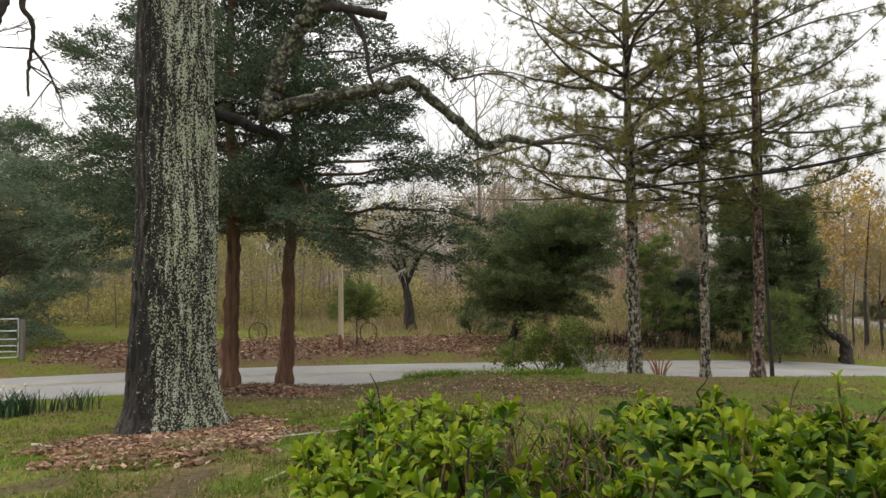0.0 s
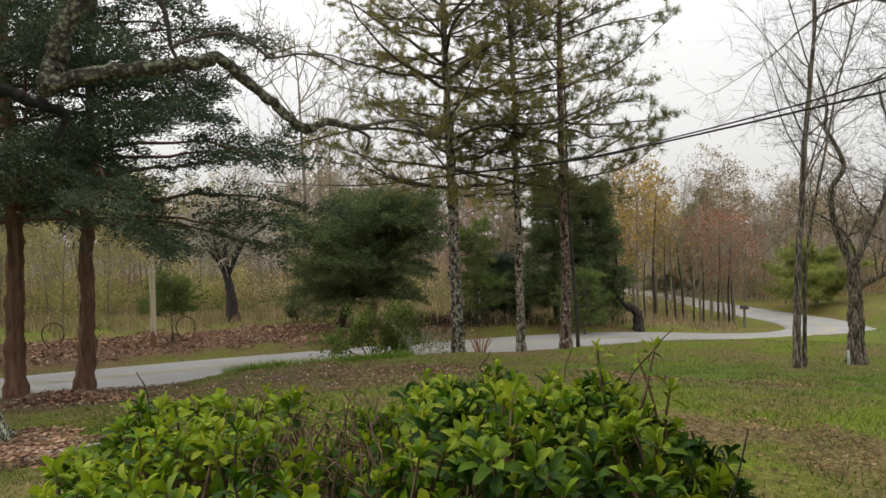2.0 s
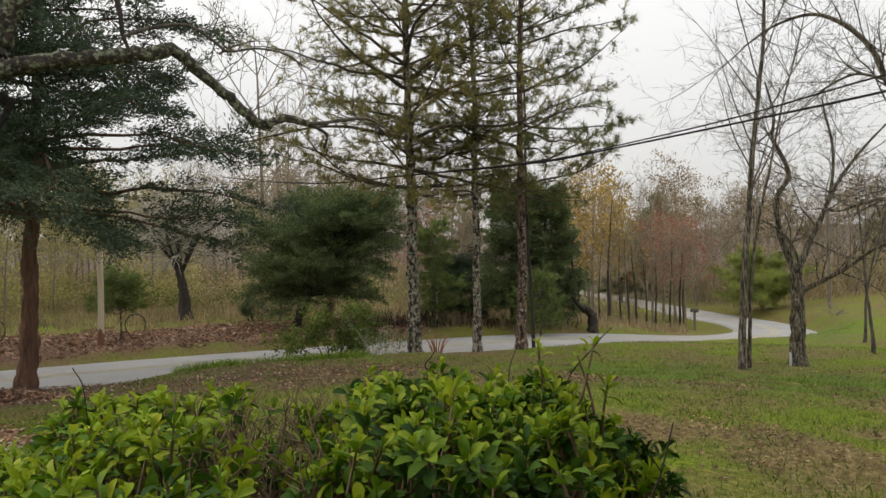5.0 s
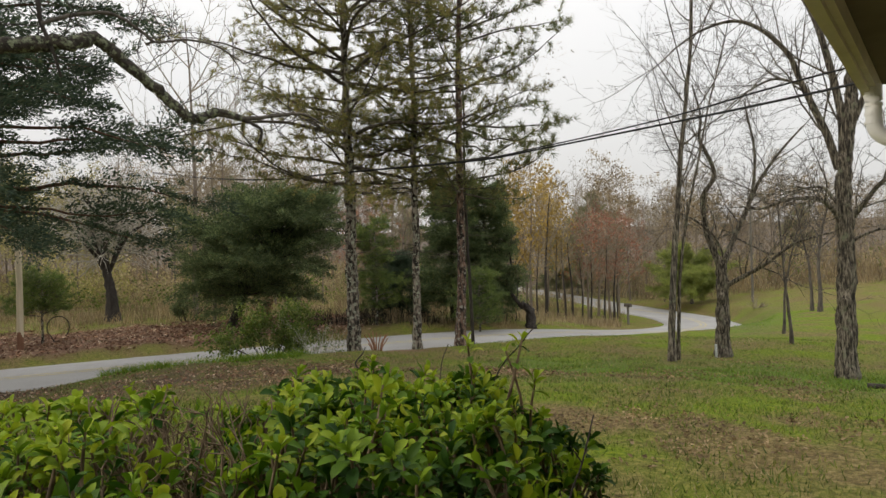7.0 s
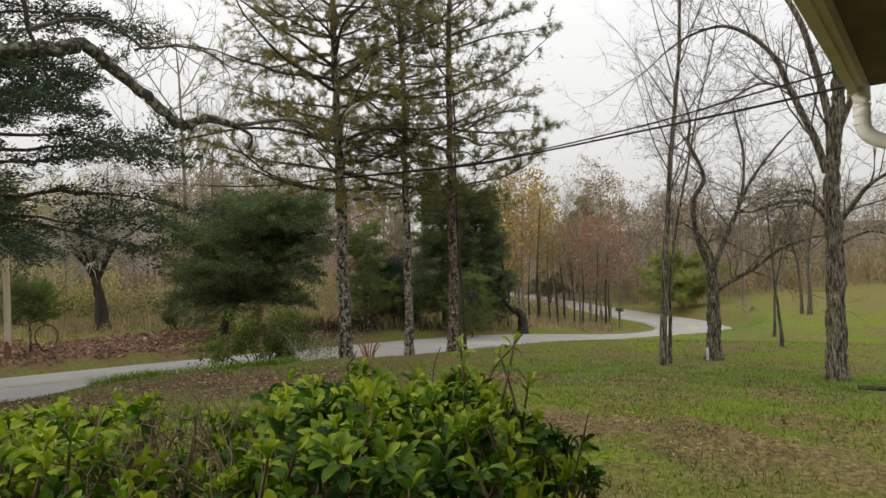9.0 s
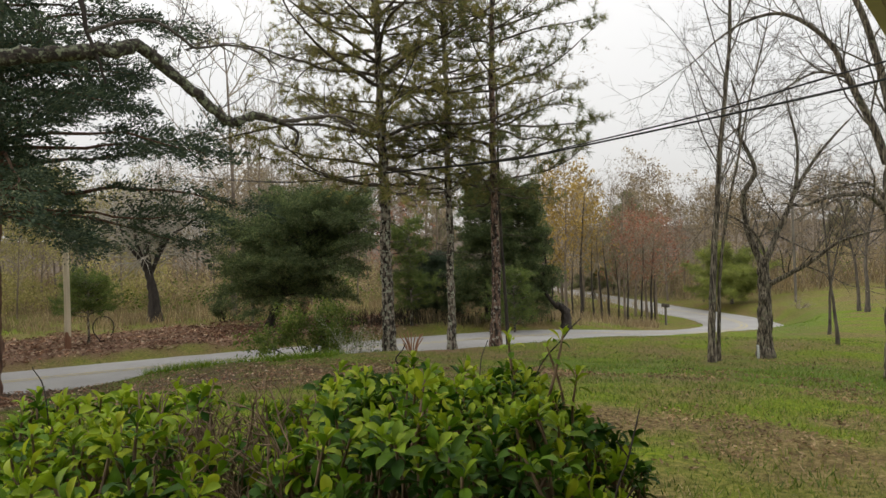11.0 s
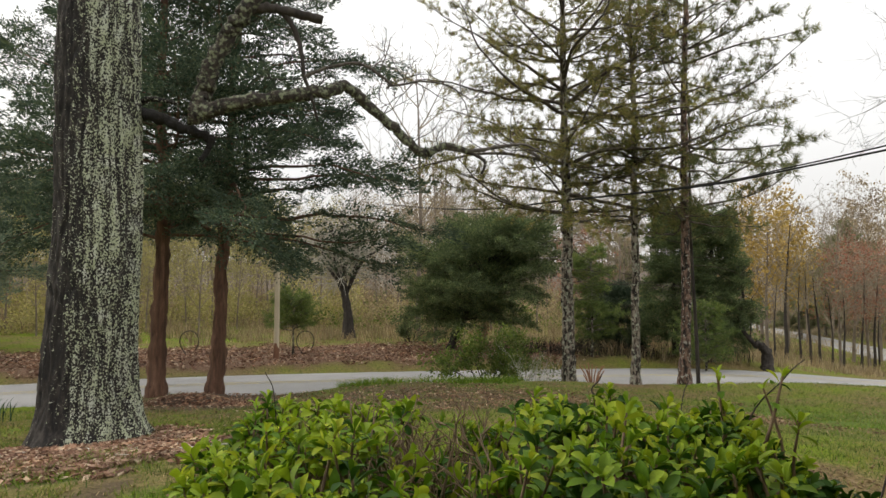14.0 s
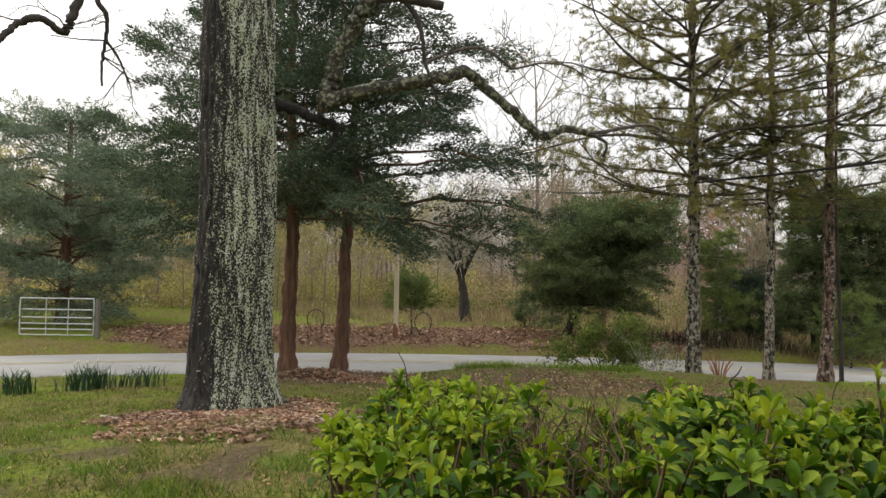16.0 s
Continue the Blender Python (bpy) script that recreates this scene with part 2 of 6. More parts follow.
M_STAINED = stained_pole()
M_NEEDLE = foliage("pine_needles", [(0.0, (0.12, 0.145, 0.042)), (0.4, (0.235, 0.24, 0.072)), (0.75, (0.35, 0.315, 0.105)), (1.0, (0.33, 0.22, 0.11))], 0.6, 0.5, clump=0.9)
# needles of the far pines, lightened so the colour itself holds the haze
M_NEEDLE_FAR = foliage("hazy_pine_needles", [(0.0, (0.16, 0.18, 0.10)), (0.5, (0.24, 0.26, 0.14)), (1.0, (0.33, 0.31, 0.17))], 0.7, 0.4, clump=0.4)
M_NEEDLE_DARK = foliage("dark_pine_needles", [(0.0, (0.09, 0.12, 0.045)), (0.5, (0.16, 0.19, 0.07)), (0.85, (0.25, 0.24, 0.09)), (1.0, (0.28, 0.19, 0.10))], 0.6, 0.45, clump=0.9)
M_PINE_LIMB = surface("pine_limb_bark", [(0.35, (0.03, 0.024, 0.018)), (0.55, (0.09, 0.074, 0.055)), (0.75, (0.21, 0.19, 0.14))], 9.0, 0.95, 5.0, (1, 1, 1), 0.6, 0.01)
M_CONE = surface("pine_cone", [(0.3, (0.09, 0.05, 0.03)), (0.7, (0.22, 0.13, 0.08))], 30.0, 0.9, bump=0.4, depth=0.004)
M_NEEDLE2 = foliage("young_pine_needles", [(0.0, (0.10, 0.16, 0.045)), (0.6, (0.18, 0.25, 0.07)), (1.0, (0.29, 0.32, 0.10))], 0.6, 0.4)
M_NEEDLE3 = foliage("yellow_green_needles", [(0.0, (0.20, 0.26, 0.07)), (0.6, (0.32, 0.37, 0.10)), (1.0, (0.42, 0.42, 0.15))], 0.6, 0.45)
M_CEDAR = foliage("cedar_sprays", [(0.0, (0.038, 0.066, 0.044)), (0.6, (0.076, 0.113, 0.072)), (1.0, (0.14, 0.168, 0.096))], 0.7, 0.3, clump=1.6)
# cedar sprays with distance haze put into the colour: paler and greyer
M_CEDAR_HAZED = foliage("haze_paled_cedar_sprays", [(0.0, (0.13, 0.18, 0.14)), (0.6, (0.20, 0.26, 0.19)), (1.0, (0.28, 0.32, 0.21))], 0.7, 0.4, clump=1.0)
M_CEDAR_DARK = foliage("dark_cedar_sprays", [(0.0, (0.066, 0.10, 0.050)), (0.6, (0.13, 0.178, 0.078)), (1.0, (0.25, 0.28, 0.12))], 0.7, 0.38, clump=1.3)
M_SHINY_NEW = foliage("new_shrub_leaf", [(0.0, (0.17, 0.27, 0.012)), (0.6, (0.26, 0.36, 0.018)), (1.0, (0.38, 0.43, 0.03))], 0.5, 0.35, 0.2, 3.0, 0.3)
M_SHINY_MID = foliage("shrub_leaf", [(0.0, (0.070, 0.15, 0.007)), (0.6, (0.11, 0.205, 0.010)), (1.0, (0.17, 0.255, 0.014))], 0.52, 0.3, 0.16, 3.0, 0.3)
# old leaves; this dark green also paints the shade inside the shrub
M_SHINY_OLD_SHADED = foliage("old_and_shaded_shrub_leaf", [(0.0, (0.020, 0.062, 0.006)), (0.7, (0.038, 0.092, 0.008)), (1.0, (0.065, 0.125, 0.011))], 0.55, 0.22, 0.14, 3.0, 0.3)
M_BUSH = foliage("bush_leaf", [(0.0, (0.08, 0.135, 0.025)), (0.6, (0.16, 0.22, 0.04)), (1.0, (0.25, 0.27, 0.08))], 0.6, 0.4)
M_YELLOW = foliage("yellow_leaf", [(0.0, (0.34, 0.23, 0.06)), (0.6, (0.48, 0.33, 0.09)), (1.0, (0.52, 0.40, 0.16))], 0.7, 0.35)
M_RED = foliage("russet_leaf", [(0.0, (0.26, 0.11, 0.075)), (0.6, (0.41, 0.19, 0.135)), (1.0, (0.47, 0.29, 0.21))], 0.7, 0.45)
M_OLIVE = foliage("olive_leaf", [(0.0, (0.30, 0.28, 0.10)), (0.6, (0.44, 0.40, 0.16)), (1.0, (0.54, 0.48, 0.23))], 0.7, 0.5, clump=0.25)
M_GRASS = foliage("grass_blade", [(0.0, (0.04, 0.08, 0.010)), (0.5, (0.12, 0.18, 0.020)), (0.8, (0.21, 0.235, 0.04)), (1.0, (0.31, 0.26, 0.12))], 0.6, 0.35, clump=2.5, depth=0.4)
M_FRESH = foliage("fresh_grass_blade", [(0.0, (0.08, 0.155, 0.010)), (0.6, (0.17, 0.28, 0.025)), (1.0, (0.26, 0.33, 0.04))], 0.6, 0.4, clump=2.5, depth=0.3)
M_DEADGRASS = foliage("dead_grass", [(0.0, (0.24, 0.175, 0.105)), (0.6, (0.37, 0.29, 0.18)), (1.0, (0.48, 0.39, 0.26))], 0.9, 0.35, clump=0.5)
M_LITTER = foliage("fallen_leaf", [(0.0, (0.11, 0.055, 0.036)), (0.45, (0.27, 0.15, 0.10)), (0.8, (0.41, 0.265, 0.19)), (1.0, (0.58, 0.47, 0.36))], 0.75, 0.1, clump=2.0)
M_TANLEAF = foliage("dry_tan_leaf", [(0.0, (0.10, 0.065, 0.035)), (0.5, (0.22, 0.155, 0.085)), (1.0, (0.36, 0.27, 0.16))], 0.8, 0.1)
M_TANGLE = foliage("tan_tangle", [(0.0, (0.28, 0.21, 0.13)), (0.5, (0.42, 0.34, 0.21)), (0.8, (0.42, 0.38, 0.17)), (1.0, (0.56, 0.47, 0.32))], 0.8, 0.5, clump=0.25)
M_DAFF = foliage("daffodil_leaf", [(0.0, (0.028, 0.07, 0.035)), (1.0, (0.06, 0.12, 0.055))], 0.45, 0.25)
M_PETAL = surface("white_petal", [(0.3, (0.7, 0.7, 0.6)), (0.7, (0.8, 0.8, 0.72))], 20.0, 0.6, bump=0.1)
M_GATE = surface("galvanised_tube", [(0.3, (0.42, 0.45, 0.45)), (0.7, (0.60, 0.62, 0.61))], 20.0, 0.45, bump=0.1, depth=0.002, metal=0.35)
M_PAINT = surface("cream_paint", [(0.3, (0.47, 0.42, 0.29)), (0.7, (0.58, 0.52, 0.37))], 7.0, 0.6, bump=0.15, depth=0.003, second=(0.36, 0.31, 0.19), scale2=2.5, how=(0.5, 0.8))
M_SOFFIT = surface("soffit_board", [(0.3, (0.10, 0.075, 0.045)), (0.7, (0.15, 0.115, 0.07))], 5.0, 0.8, bump=0.2, depth=0.004, second=(0.07, 0.05, 0.03), scale2=1.5)
M_WHITE = surface("white_metal", [(0.3, (0.66, 0.66, 0.64)), (0.7, (0.78, 0.78, 0.76))], 12.0, 0.45, bump=0.1, depth=0.002)
M_SHINGLE = surface("roof_shingle", [(0.3, (0.06, 0.055, 0.05)), (0.7, (0.13, 0.12, 0.11))], 30.0, 0.95, bump=0.6)
M_BRICK = surface("wall_siding", [(0.3, (0.40, 0.36, 0.28)), (0.7, (0.50, 0.45, 0.36))], 12.0, 0.9, stretch=(0.2, 0.2, 6))
M_CABLE = surface("cable_sheath", [(0.3, (0.008, 0.008, 0.008)), (0.7, (0.02, 0.02, 0.02))], 30.0, 0.85, bump=0.1)
M_BLACK_BARK = surface("blackened_bark", [(0.3, (0.004, 0.0035, 0.003)), (0.6, (0.012, 0.010, 0.008)), (0.85, (0.04, 0.034, 0.028))], 14.0, 0.95, 6.0, (1, 1, 1), 1.0, 0.04)
M_GREY_POST = surface("grey_weathered_wood", [(0.3, (0.10, 0.09, 0.075)), (0.7, (0.22, 0.20, 0.17))], 9.0, 0.95, 6.0, (1, 1, 0.08), 0.8, 0.01)

# ---- mesh helpers ----


def unit(v):
    return v / (np.linalg.norm(v, axis=-1, keepdims=True) + 1e-9)


def to_mesh(name, verts, faces, materials, smooth=False, slots=None):
    """verts: n x 3; faces: a list of index arrays of three or four columns."""
    me = bpy.data.meshes.new(name)
    verts = np.asarray(verts, np.float32)
    faces = [np.asarray(f, np.int32) for f in faces if len(f)]
    loops = np.concatenate([f.ravel() for f in faces])
    totals = np.concatenate([np.full(len(f), f.shape[1], np.int32) for f in faces])
    me.vertices.add(len(verts))
    me.vertices.foreach_set("co", verts.ravel())
    me.loops.add(len(loops))
    me.loops.foreach_set("vertex_index", loops)
    me.polygons.add(len(totals))
    me.polygons.foreach_set("loop_start", np.r_[0, np.cumsum(totals)[:-1]].astype(np.int32))
    me.polygons.foreach_set("loop_total", totals)
    me.polygons.foreach_set("use_smooth", np.full(len(totals), smooth))
    if slots is not None:
        me.polygons.foreach_set("material_index", np.asarray(slots, np.int32))
    for m in materials if isinstance(materials, (list, tuple)) else [materials]:
        me.materials.append(m)
    me.update(calc_edges=True)
    me.validate()
    return me


class Heap:
    """Gathers pieces of geometry into one mesh."""

    def __init__(self):
        self.v, self.f, self.n = [], [], 0

    def add(self, v, f):
        v = np.asarray(v, float)
        self.v.append(v)
        self.f.append(np.asarray(f) + self.n)
        self.n += len(v)

    def mesh(self, name, materials, smooth=False):
        quads = [f for f in self.f if f.shape[1] == 4]
        tris = [f for f in self.f if f.shape[1] == 3]
        faces = ([np.concatenate(quads)] if quads else []) + ([np.concatenate(tris)] if tris else [])
        return to_mesh(name, np.concatenate(self.v), faces, materials, smooth)


def part(name, data, parent, label=""):
    ob = new(name, data)
    ob.parent = parent
    if label:
        tagged(ob, label)
    return ob


def thing(name, place, label, category, group="", kind=""):
    ob = new(name)
    ob.location = place
    return tagged(ob, label, category, group, kind)


def tube(heap, pts, radii, sides=6, cap=True):
    pts = np.asarray(pts, float)
    radii = np.broadcast_to(np.asarray(radii, float), (len(pts),))
    d = unit(np.gradient(pts, axis=0))
    ref = np.array([0.0, 0.0, 1.0]) if abs(d[:, 2]).mean() < 0.8 else np.array([1.0, 0.0, 0.0])
    a = unit(np.cross(d, ref))
    b = np.cross(d, a)
    ang = np.linspace(0, 2 * np.pi, sides, endpoint=False)
    ring = pts[:, None] + radii[:, None, None] * (np.cos(ang)[None, :, None] * a[:, None] + np.sin(ang)[None, :, None] * b[:, None])
    n = len(pts)
    i, j = np.meshgrid(np.arange(n - 1), np.arange(sides), indexing="ij")
    k = (j + 1) % sides
    f = np.stack([i * sides + j, i * sides + k, (i + 1) * sides + k, (i + 1) * sides + j], -1).reshape(-1, 4)
    heap.add(ring.reshape(-1, 3), f)
    if cap and sides > 3:
        for row, flip in ((0, 1), (n - 1, 0)):
            c = heap.n
            rim = ring[row][::-1] if flip else ring[row]
            heap.add(np.vstack([rim, pts[row]]), np.array([[q, (q + 1) % sides, sides] for q in range(sides)]))


def curve(points, n=8):
    """A smooth line through the points."""
    p = np.asarray(points, float)
    p = np.vstack([2 * p[0] - p[1], p, 2 * p[-1] - p[-2]])
    out = []
    for i in range(1, len(p) - 2):
        for k in range(n):
            t = k / n
            out.append(0.5 * (2 * p[i] + (p[i + 1] - p[i - 1]) * t + (2 * p[i - 1] - 5 * p[i] + 4 * p[i + 1] - p[i + 2]) * t**2 + (3 * p[i] - p[i - 1] - 3 * p[i + 1] + p[i + 2]) * t**3))
    out.append(p[-2])
    return np.array(out)


def box(heap, lo, hi):
    (x0, y0, z0), (x1, y1, z1) = lo, hi
    v = [(x0, y0, z0), (x1, y0, z0), (x1, y1, z0), (x0, y1, z0), (x0, y0, z1), (x1, y0, z1), (x1, y1, z1), (x0, y1, z1)]
    heap.add(v, np.array([(0, 3, 2, 1), (4, 5, 6, 7), (0, 1, 5, 4), (1, 2, 6, 5), (2, 3, 7, 6), (3, 0, 4, 7)]))


def scatter(heap, tv, tf, where, along, size, rng, flat=0.0):
    """Copies of a small form (its axis +z) at places, each turned along its own direction; flat keeps its x level."""
    where, along = np.asarray(where, float), unit(np.asarray(along, float))
    n = len(where)
    if n == 0:
        return
    ref = unit(rng.normal(size=(n, 3)))
    if flat:
        ref = unit(ref * (1 - flat) + np.array([0, 0, 1.0]) * flat)
    a = unit(np.cross(along, ref))
    b = np.cross(along, a)
    size = np.broadcast_to(np.asarray(size, float), (n,))
    v = where[:, None] + size[:, None, None] * (tv[None, :, 0:1] * a[:, None] + tv[None, :, 1:2] * b[:, None] + tv[None, :, 2:3] * along[:, None])
    f = (tf[None] + (np.arange(n) * len(tv))[:, None, None]).reshape(-1, tf.shape[1])
    heap.add(v.reshape(-1, 3), f)


def needle_tuft(rng, n=12, spread=0.9, width=0.055):
    v, f = [], []
    for i in range(n):
        d = np.array([rng.normal() * spread, rng.normal() * spread, 0.75 + 0.4 * rng.random()])
        d /= np.linalg.norm(d)
        s = unit(np.cross(d, rng.normal(size=3))) * width
        v += [-s * 0.6, s * 0.6, d * (0.75 + 0.35 * rng.random())]
        f.append((3 * i, 3 * i + 1, 3 * i + 2))
    return np.array(v), np.array(f)


def plume(rng, n=56):
    """A flattened feathery bough tip: many short scale-leaved twigs along a drooping axis."""
    v, f = [], []
    for i in range(n):
        q = (i + rng.random()) / n
        w = 0.30 * math.sin(math.pi * min(1, 0.12 + 0.88 * q) ** 0.8) + 0.03
        o = np.array([rng.normal() * w * 0.7, rng.normal() * 0.06 + 0.10 * q * q, q * 0.92])
        d = np.array([o[0] * 2.2 + rng.normal() * 0.35, rng.normal() * 0.35 - 0.12, 0.75])
        d = d / np.linalg.norm(d) * (0.075 + 0.065 * rng.random())
        s = unit(np.cross(d, rng.normal(size=3))) * (0.015 + 0.010 * rng.random())
        v += [o, o + d * 0.45 + s, o + d, o + d * 0.5 - s]
        f.append((4 * i, 4 * i + 1, 4 * i + 2, 4 * i + 3))
    return np.array(v), np.array(f)


def leaf_cluster(rng, n=7, width=0.2):
    v, f = [], []
    for i in range(n):
        o = rng.normal(size=3) * 0.45
        d = unit(rng.normal(size=3)) * 0.5
        s = unit(np.cross(d, rng.normal(size=3))) * width
        v += [o, o + d * 0.5 + s, o + d, o + d * 0.5 - s]
        f.append((4 * i, 4 * i + 1, 4 * i + 2, 4 * i + 3))
    return np.array(v), np.array(f)


# ---- the lie of the land ----
ROAD = [(-60, -12), (-30, 8.5), (-20, 14.2), (-13.4, 17.2), (-8, 18.9), (-3, 19.8), (3, 20.25), (8.5, 20.4), (14.5, 20.9), (22, 22.8), (28.5, 27.5), (33, 34.5), (35, 43), (34.5, 51), (32.5, 58), (31.5, 66), (33, 80), (37, 100)]
HALF = 2.1


def ease(a, b, v):
    v = np.clip((np.asarray(v, float) - a) / (b - a), 0, 1)
    return v * v * (3 - 2 * v)


def lie(x, y, bank=1.0):
    x, y = np.asarray(x, float), np.asarray(y, float)
    r, az = np.hypot(x, y), np.degrees(np.arctan2(x, y))
    z = 0.9 - (1.2 - 0.24 * bank * ease(-9, 0, az) * (1 - 0.55 * ease(15, 24, az)) * (1 - ease(20, 22.5, r))) * ease(4, 18, r)
    z = z + bank * 0.16 * np.exp(-((x + 5) ** 2 + (y - 16.3) ** 2) / 2.4)
    z = z - bank * 0.10 * np.exp(-(((x + 3.8) / 2.4) ** 2 + ((y - 9.0) / 2.0) ** 2))
    z = z - 1.9 * ease(19, 44, r) * np.exp(-(((az - 41) / 12) ** 2)) * (1 - ease(60, 110, r))
    return z + 8.0 * ease(84, 165, r)


LINE = curve(np.array([(x, y, 0) for x, y in ROAD]), 12)[12:, :2]


def to_road(x, y):
    """The distance to the road's centre line, and the nearest place on it."""
    p = np.stack([np.asarray(x, float).ravel(), np.asarray(y, float).ravel()], -1)
    best, at = np.full(len(p), 1e9), np.zeros_like(p)
    for a, b in zip(LINE[:-1], LINE[1:]):
        d = b - a
        t = np.clip(((p - a) @ d) / (d @ d), 0, 1)
        q = a + t[:, None] * d
        far = np.hypot(*(p - q).T)
        m = far < best
        best[m], at[m] = far[m], q[m]
    return best.reshape(np.shape(x)), at.reshape(np.shape(x) + (2,))


def land(x, y):
    x, y = np.asarray(x, float), np.asarray(y, float)
    z = lie(x, y)
    d, at = to_road(x, y)
    zr = lie(at[..., 0], at[..., 1], 0.0) - 0.25
    return np.where(d < HALF + 1.6, zr + (z - zr) * ease(HALF + 0.1, HALF + 1.6, d), z)


def stand(p, sink=0.0):
    return (p[0], p[1], float(land(np.array([p[0]]), np.array([p[1]]))[0]) - sink)


OAK = (-3.92, 9.33)


def layers(x, y):
    """How far fallen leaves, soil, dry and fresh grass and woodland floor cover the ground."""
    r, az = np.hypot(x, y), np.degrees(np.arctan2(x, y))
    d, at = to_road(x, y)
    beyond = (r > np.hypot(at[..., 0], at[..., 1]))
    wob = np.array([noise.noise((a * 0.7, b * 0.7, 0)) for a, b in zip(x.ravel(), y.ravel())]).reshape(x.shape)
    fine = np.array([noise.noise((a * 2.3, b * 2.3, 4)) for a, b in zip(x.ravel(), y.ravel())]).reshape(x.shape)
    ro = np.hypot((x - OAK[0] - 0.45 - 0.15 * (OAK[1] - y)) / 1.5, (y - OAK[1] + 1.35) / 2.05)
    litter = 1 - ease(0.8, 1.25, ro + 0.35 * wob + 0.3 * fine)
    strip = beyond * ease(HALF + 0.5, HALF + 1.5, d + 0.6 * wob) * (1 - ease(HALF + 6.5, HALF + 9, d + 2 * wob)) * (1 - ease(12, 22, az)) * ease(-34, -30, az)
    litter = np.maximum(litter, strip * 0.95)
    patch = np.exp(-(((x - 6.3) / 1.2) ** 2 + ((y - 16.8) / 0.8) ** 2))
    litter = np.maximum(litter, patch)
    soil = np.exp(-(((x + 3.6) / 2.6) ** 2 + ((y - 15) / 1.9) ** 2) ** 2) * (1.0 + 0.5 * wob)
    soil = np.maximum(soil, 0.95 * np.exp(-(((x - 1.2) / 4.2) ** 2 + ((y - 13.2) / 3.0) ** 2)) * (1 + wob + fine))
    dry = ease(-0.15, 0.45, wob * 0.7 + fine * 0.5 + 0.25 * np.sin(r * 1.1 + az * 0.02)) * ease(18, 30, az) * (1 - ease(15, 19, r)) * 0.9
    dry = np.maximum(dry, beyond * (1 - ease(HALF + 0.6, HALF + 3, d)) * (0.55 + 0.5 * wob + 0.4 * fine) * (1 - ease(30, 38, az)))
    dry = np.maximum(dry, beyond * ease(26, 36, r) * (0.45 + 0.5 * wob) * ease(-14, -8, az))
    fresh = (~beyond) * (1 - ease(HALF + 1.2, HALF + 2.4, d + 0.7 * wob)) * ease(-5, -2, az) * (1 - ease(11, 14, az))
    fresh = np.maximum(fresh, 0.9 * np.exp(-(((az - 49) / 3.0) ** 2 + ((r - 33) / 9) ** 2)))
    fresh = np.maximum(fresh, 0.8 * (~beyond) * ease(24, 32, az) * np.exp(-(((r - 13.5 - 1.6 * wob) / 2.2) ** 2)))
    fresh = np.maximum(fresh, 0.5 * np.exp(-(((x + 3.2) / 2.0) ** 2 + ((y - 6.6) / 0.8) ** 2)))
    tuft = np.array([noise.noise((a * 1.6, b * 1.6, 8)) for a, b in zip(x.ravel(), y.ravel())]).reshape(x.shape)
    fresh = np.maximum(fresh, 0.9 * ease(0.1, 0.4, tuft + 0.4 * fine) * (1 - ease(-12, -4, az)) * (1 - ease(8, 11, r)))
    soil = np.maximum(soil, 0.8 * ease(0.15, 0.45, -tuft + 0.4 * fine) * (1 - ease(-4, 2, az)) * (1 - ease(9, 12, r)))
    woods = ease(44, 60, r + 6 * wob) * (1 - ease(30, 36, az) * (1 - ease(58, 75, r)))
    return [np.clip(v, 0, 1) for v in (litter, soil, dry, fresh, woods)]


def build_ground():
    ring = np.r_[np.linspace(0.05, 4, 12), np.arange(4.2, 30, 0.22), np.arange(30, 75, 0.7), np.geomspace(75, 1500, 40)]
    ang = np.r_[np.arange(-180, -50, 6), np.arange(-50, 70, 0.5), np.arange(70, 180, 6)]
    R, A = np.meshgrid(ring, np.radians(ang), indexing="ij")
    x, y = R * np.sin(A), R * np.cos(A)
    z = land(x, y)
    rough = np.array([noise.noise((a * 1.3, b * 1.3, 1)) * 0.035 + noise.noise((a * 5, b * 5, 2)) * 0.012 for a, b in zip(x.ravel(), y.ravel())]).reshape(x.shape)
    d, _ = to_road(x, y)
    z = z + rough * ease(HALF + 0.2, HALF + 1, d)
    n, k = R.shape
    i, j = np.meshgrid(np.arange(n - 1), np.arange(k), indexing="ij")
    j2 = (j + 1) % k
    f = np.stack([i * k + j, i * k + j2, (i + 1) * k + j2, (i + 1) * k + j], -1).reshape(-1, 4)[:, ::-1]
    me = to_mesh("ground", np.stack([x, y, z], -1).reshape(-1, 3), [f], M_GROUND, True)
    for name, v in zip(("litter", "soil", "dry", "fresh", "woods"), layers(x, y)):
        me.attributes.new(name, "FLOAT", "POINT").data.foreach_set("value", v.ravel().astype(np.float32))
    tagged(new("ground", me), "grassy yard with bare soil and fallen leaves sloping to the road", "ground", kind="structure")


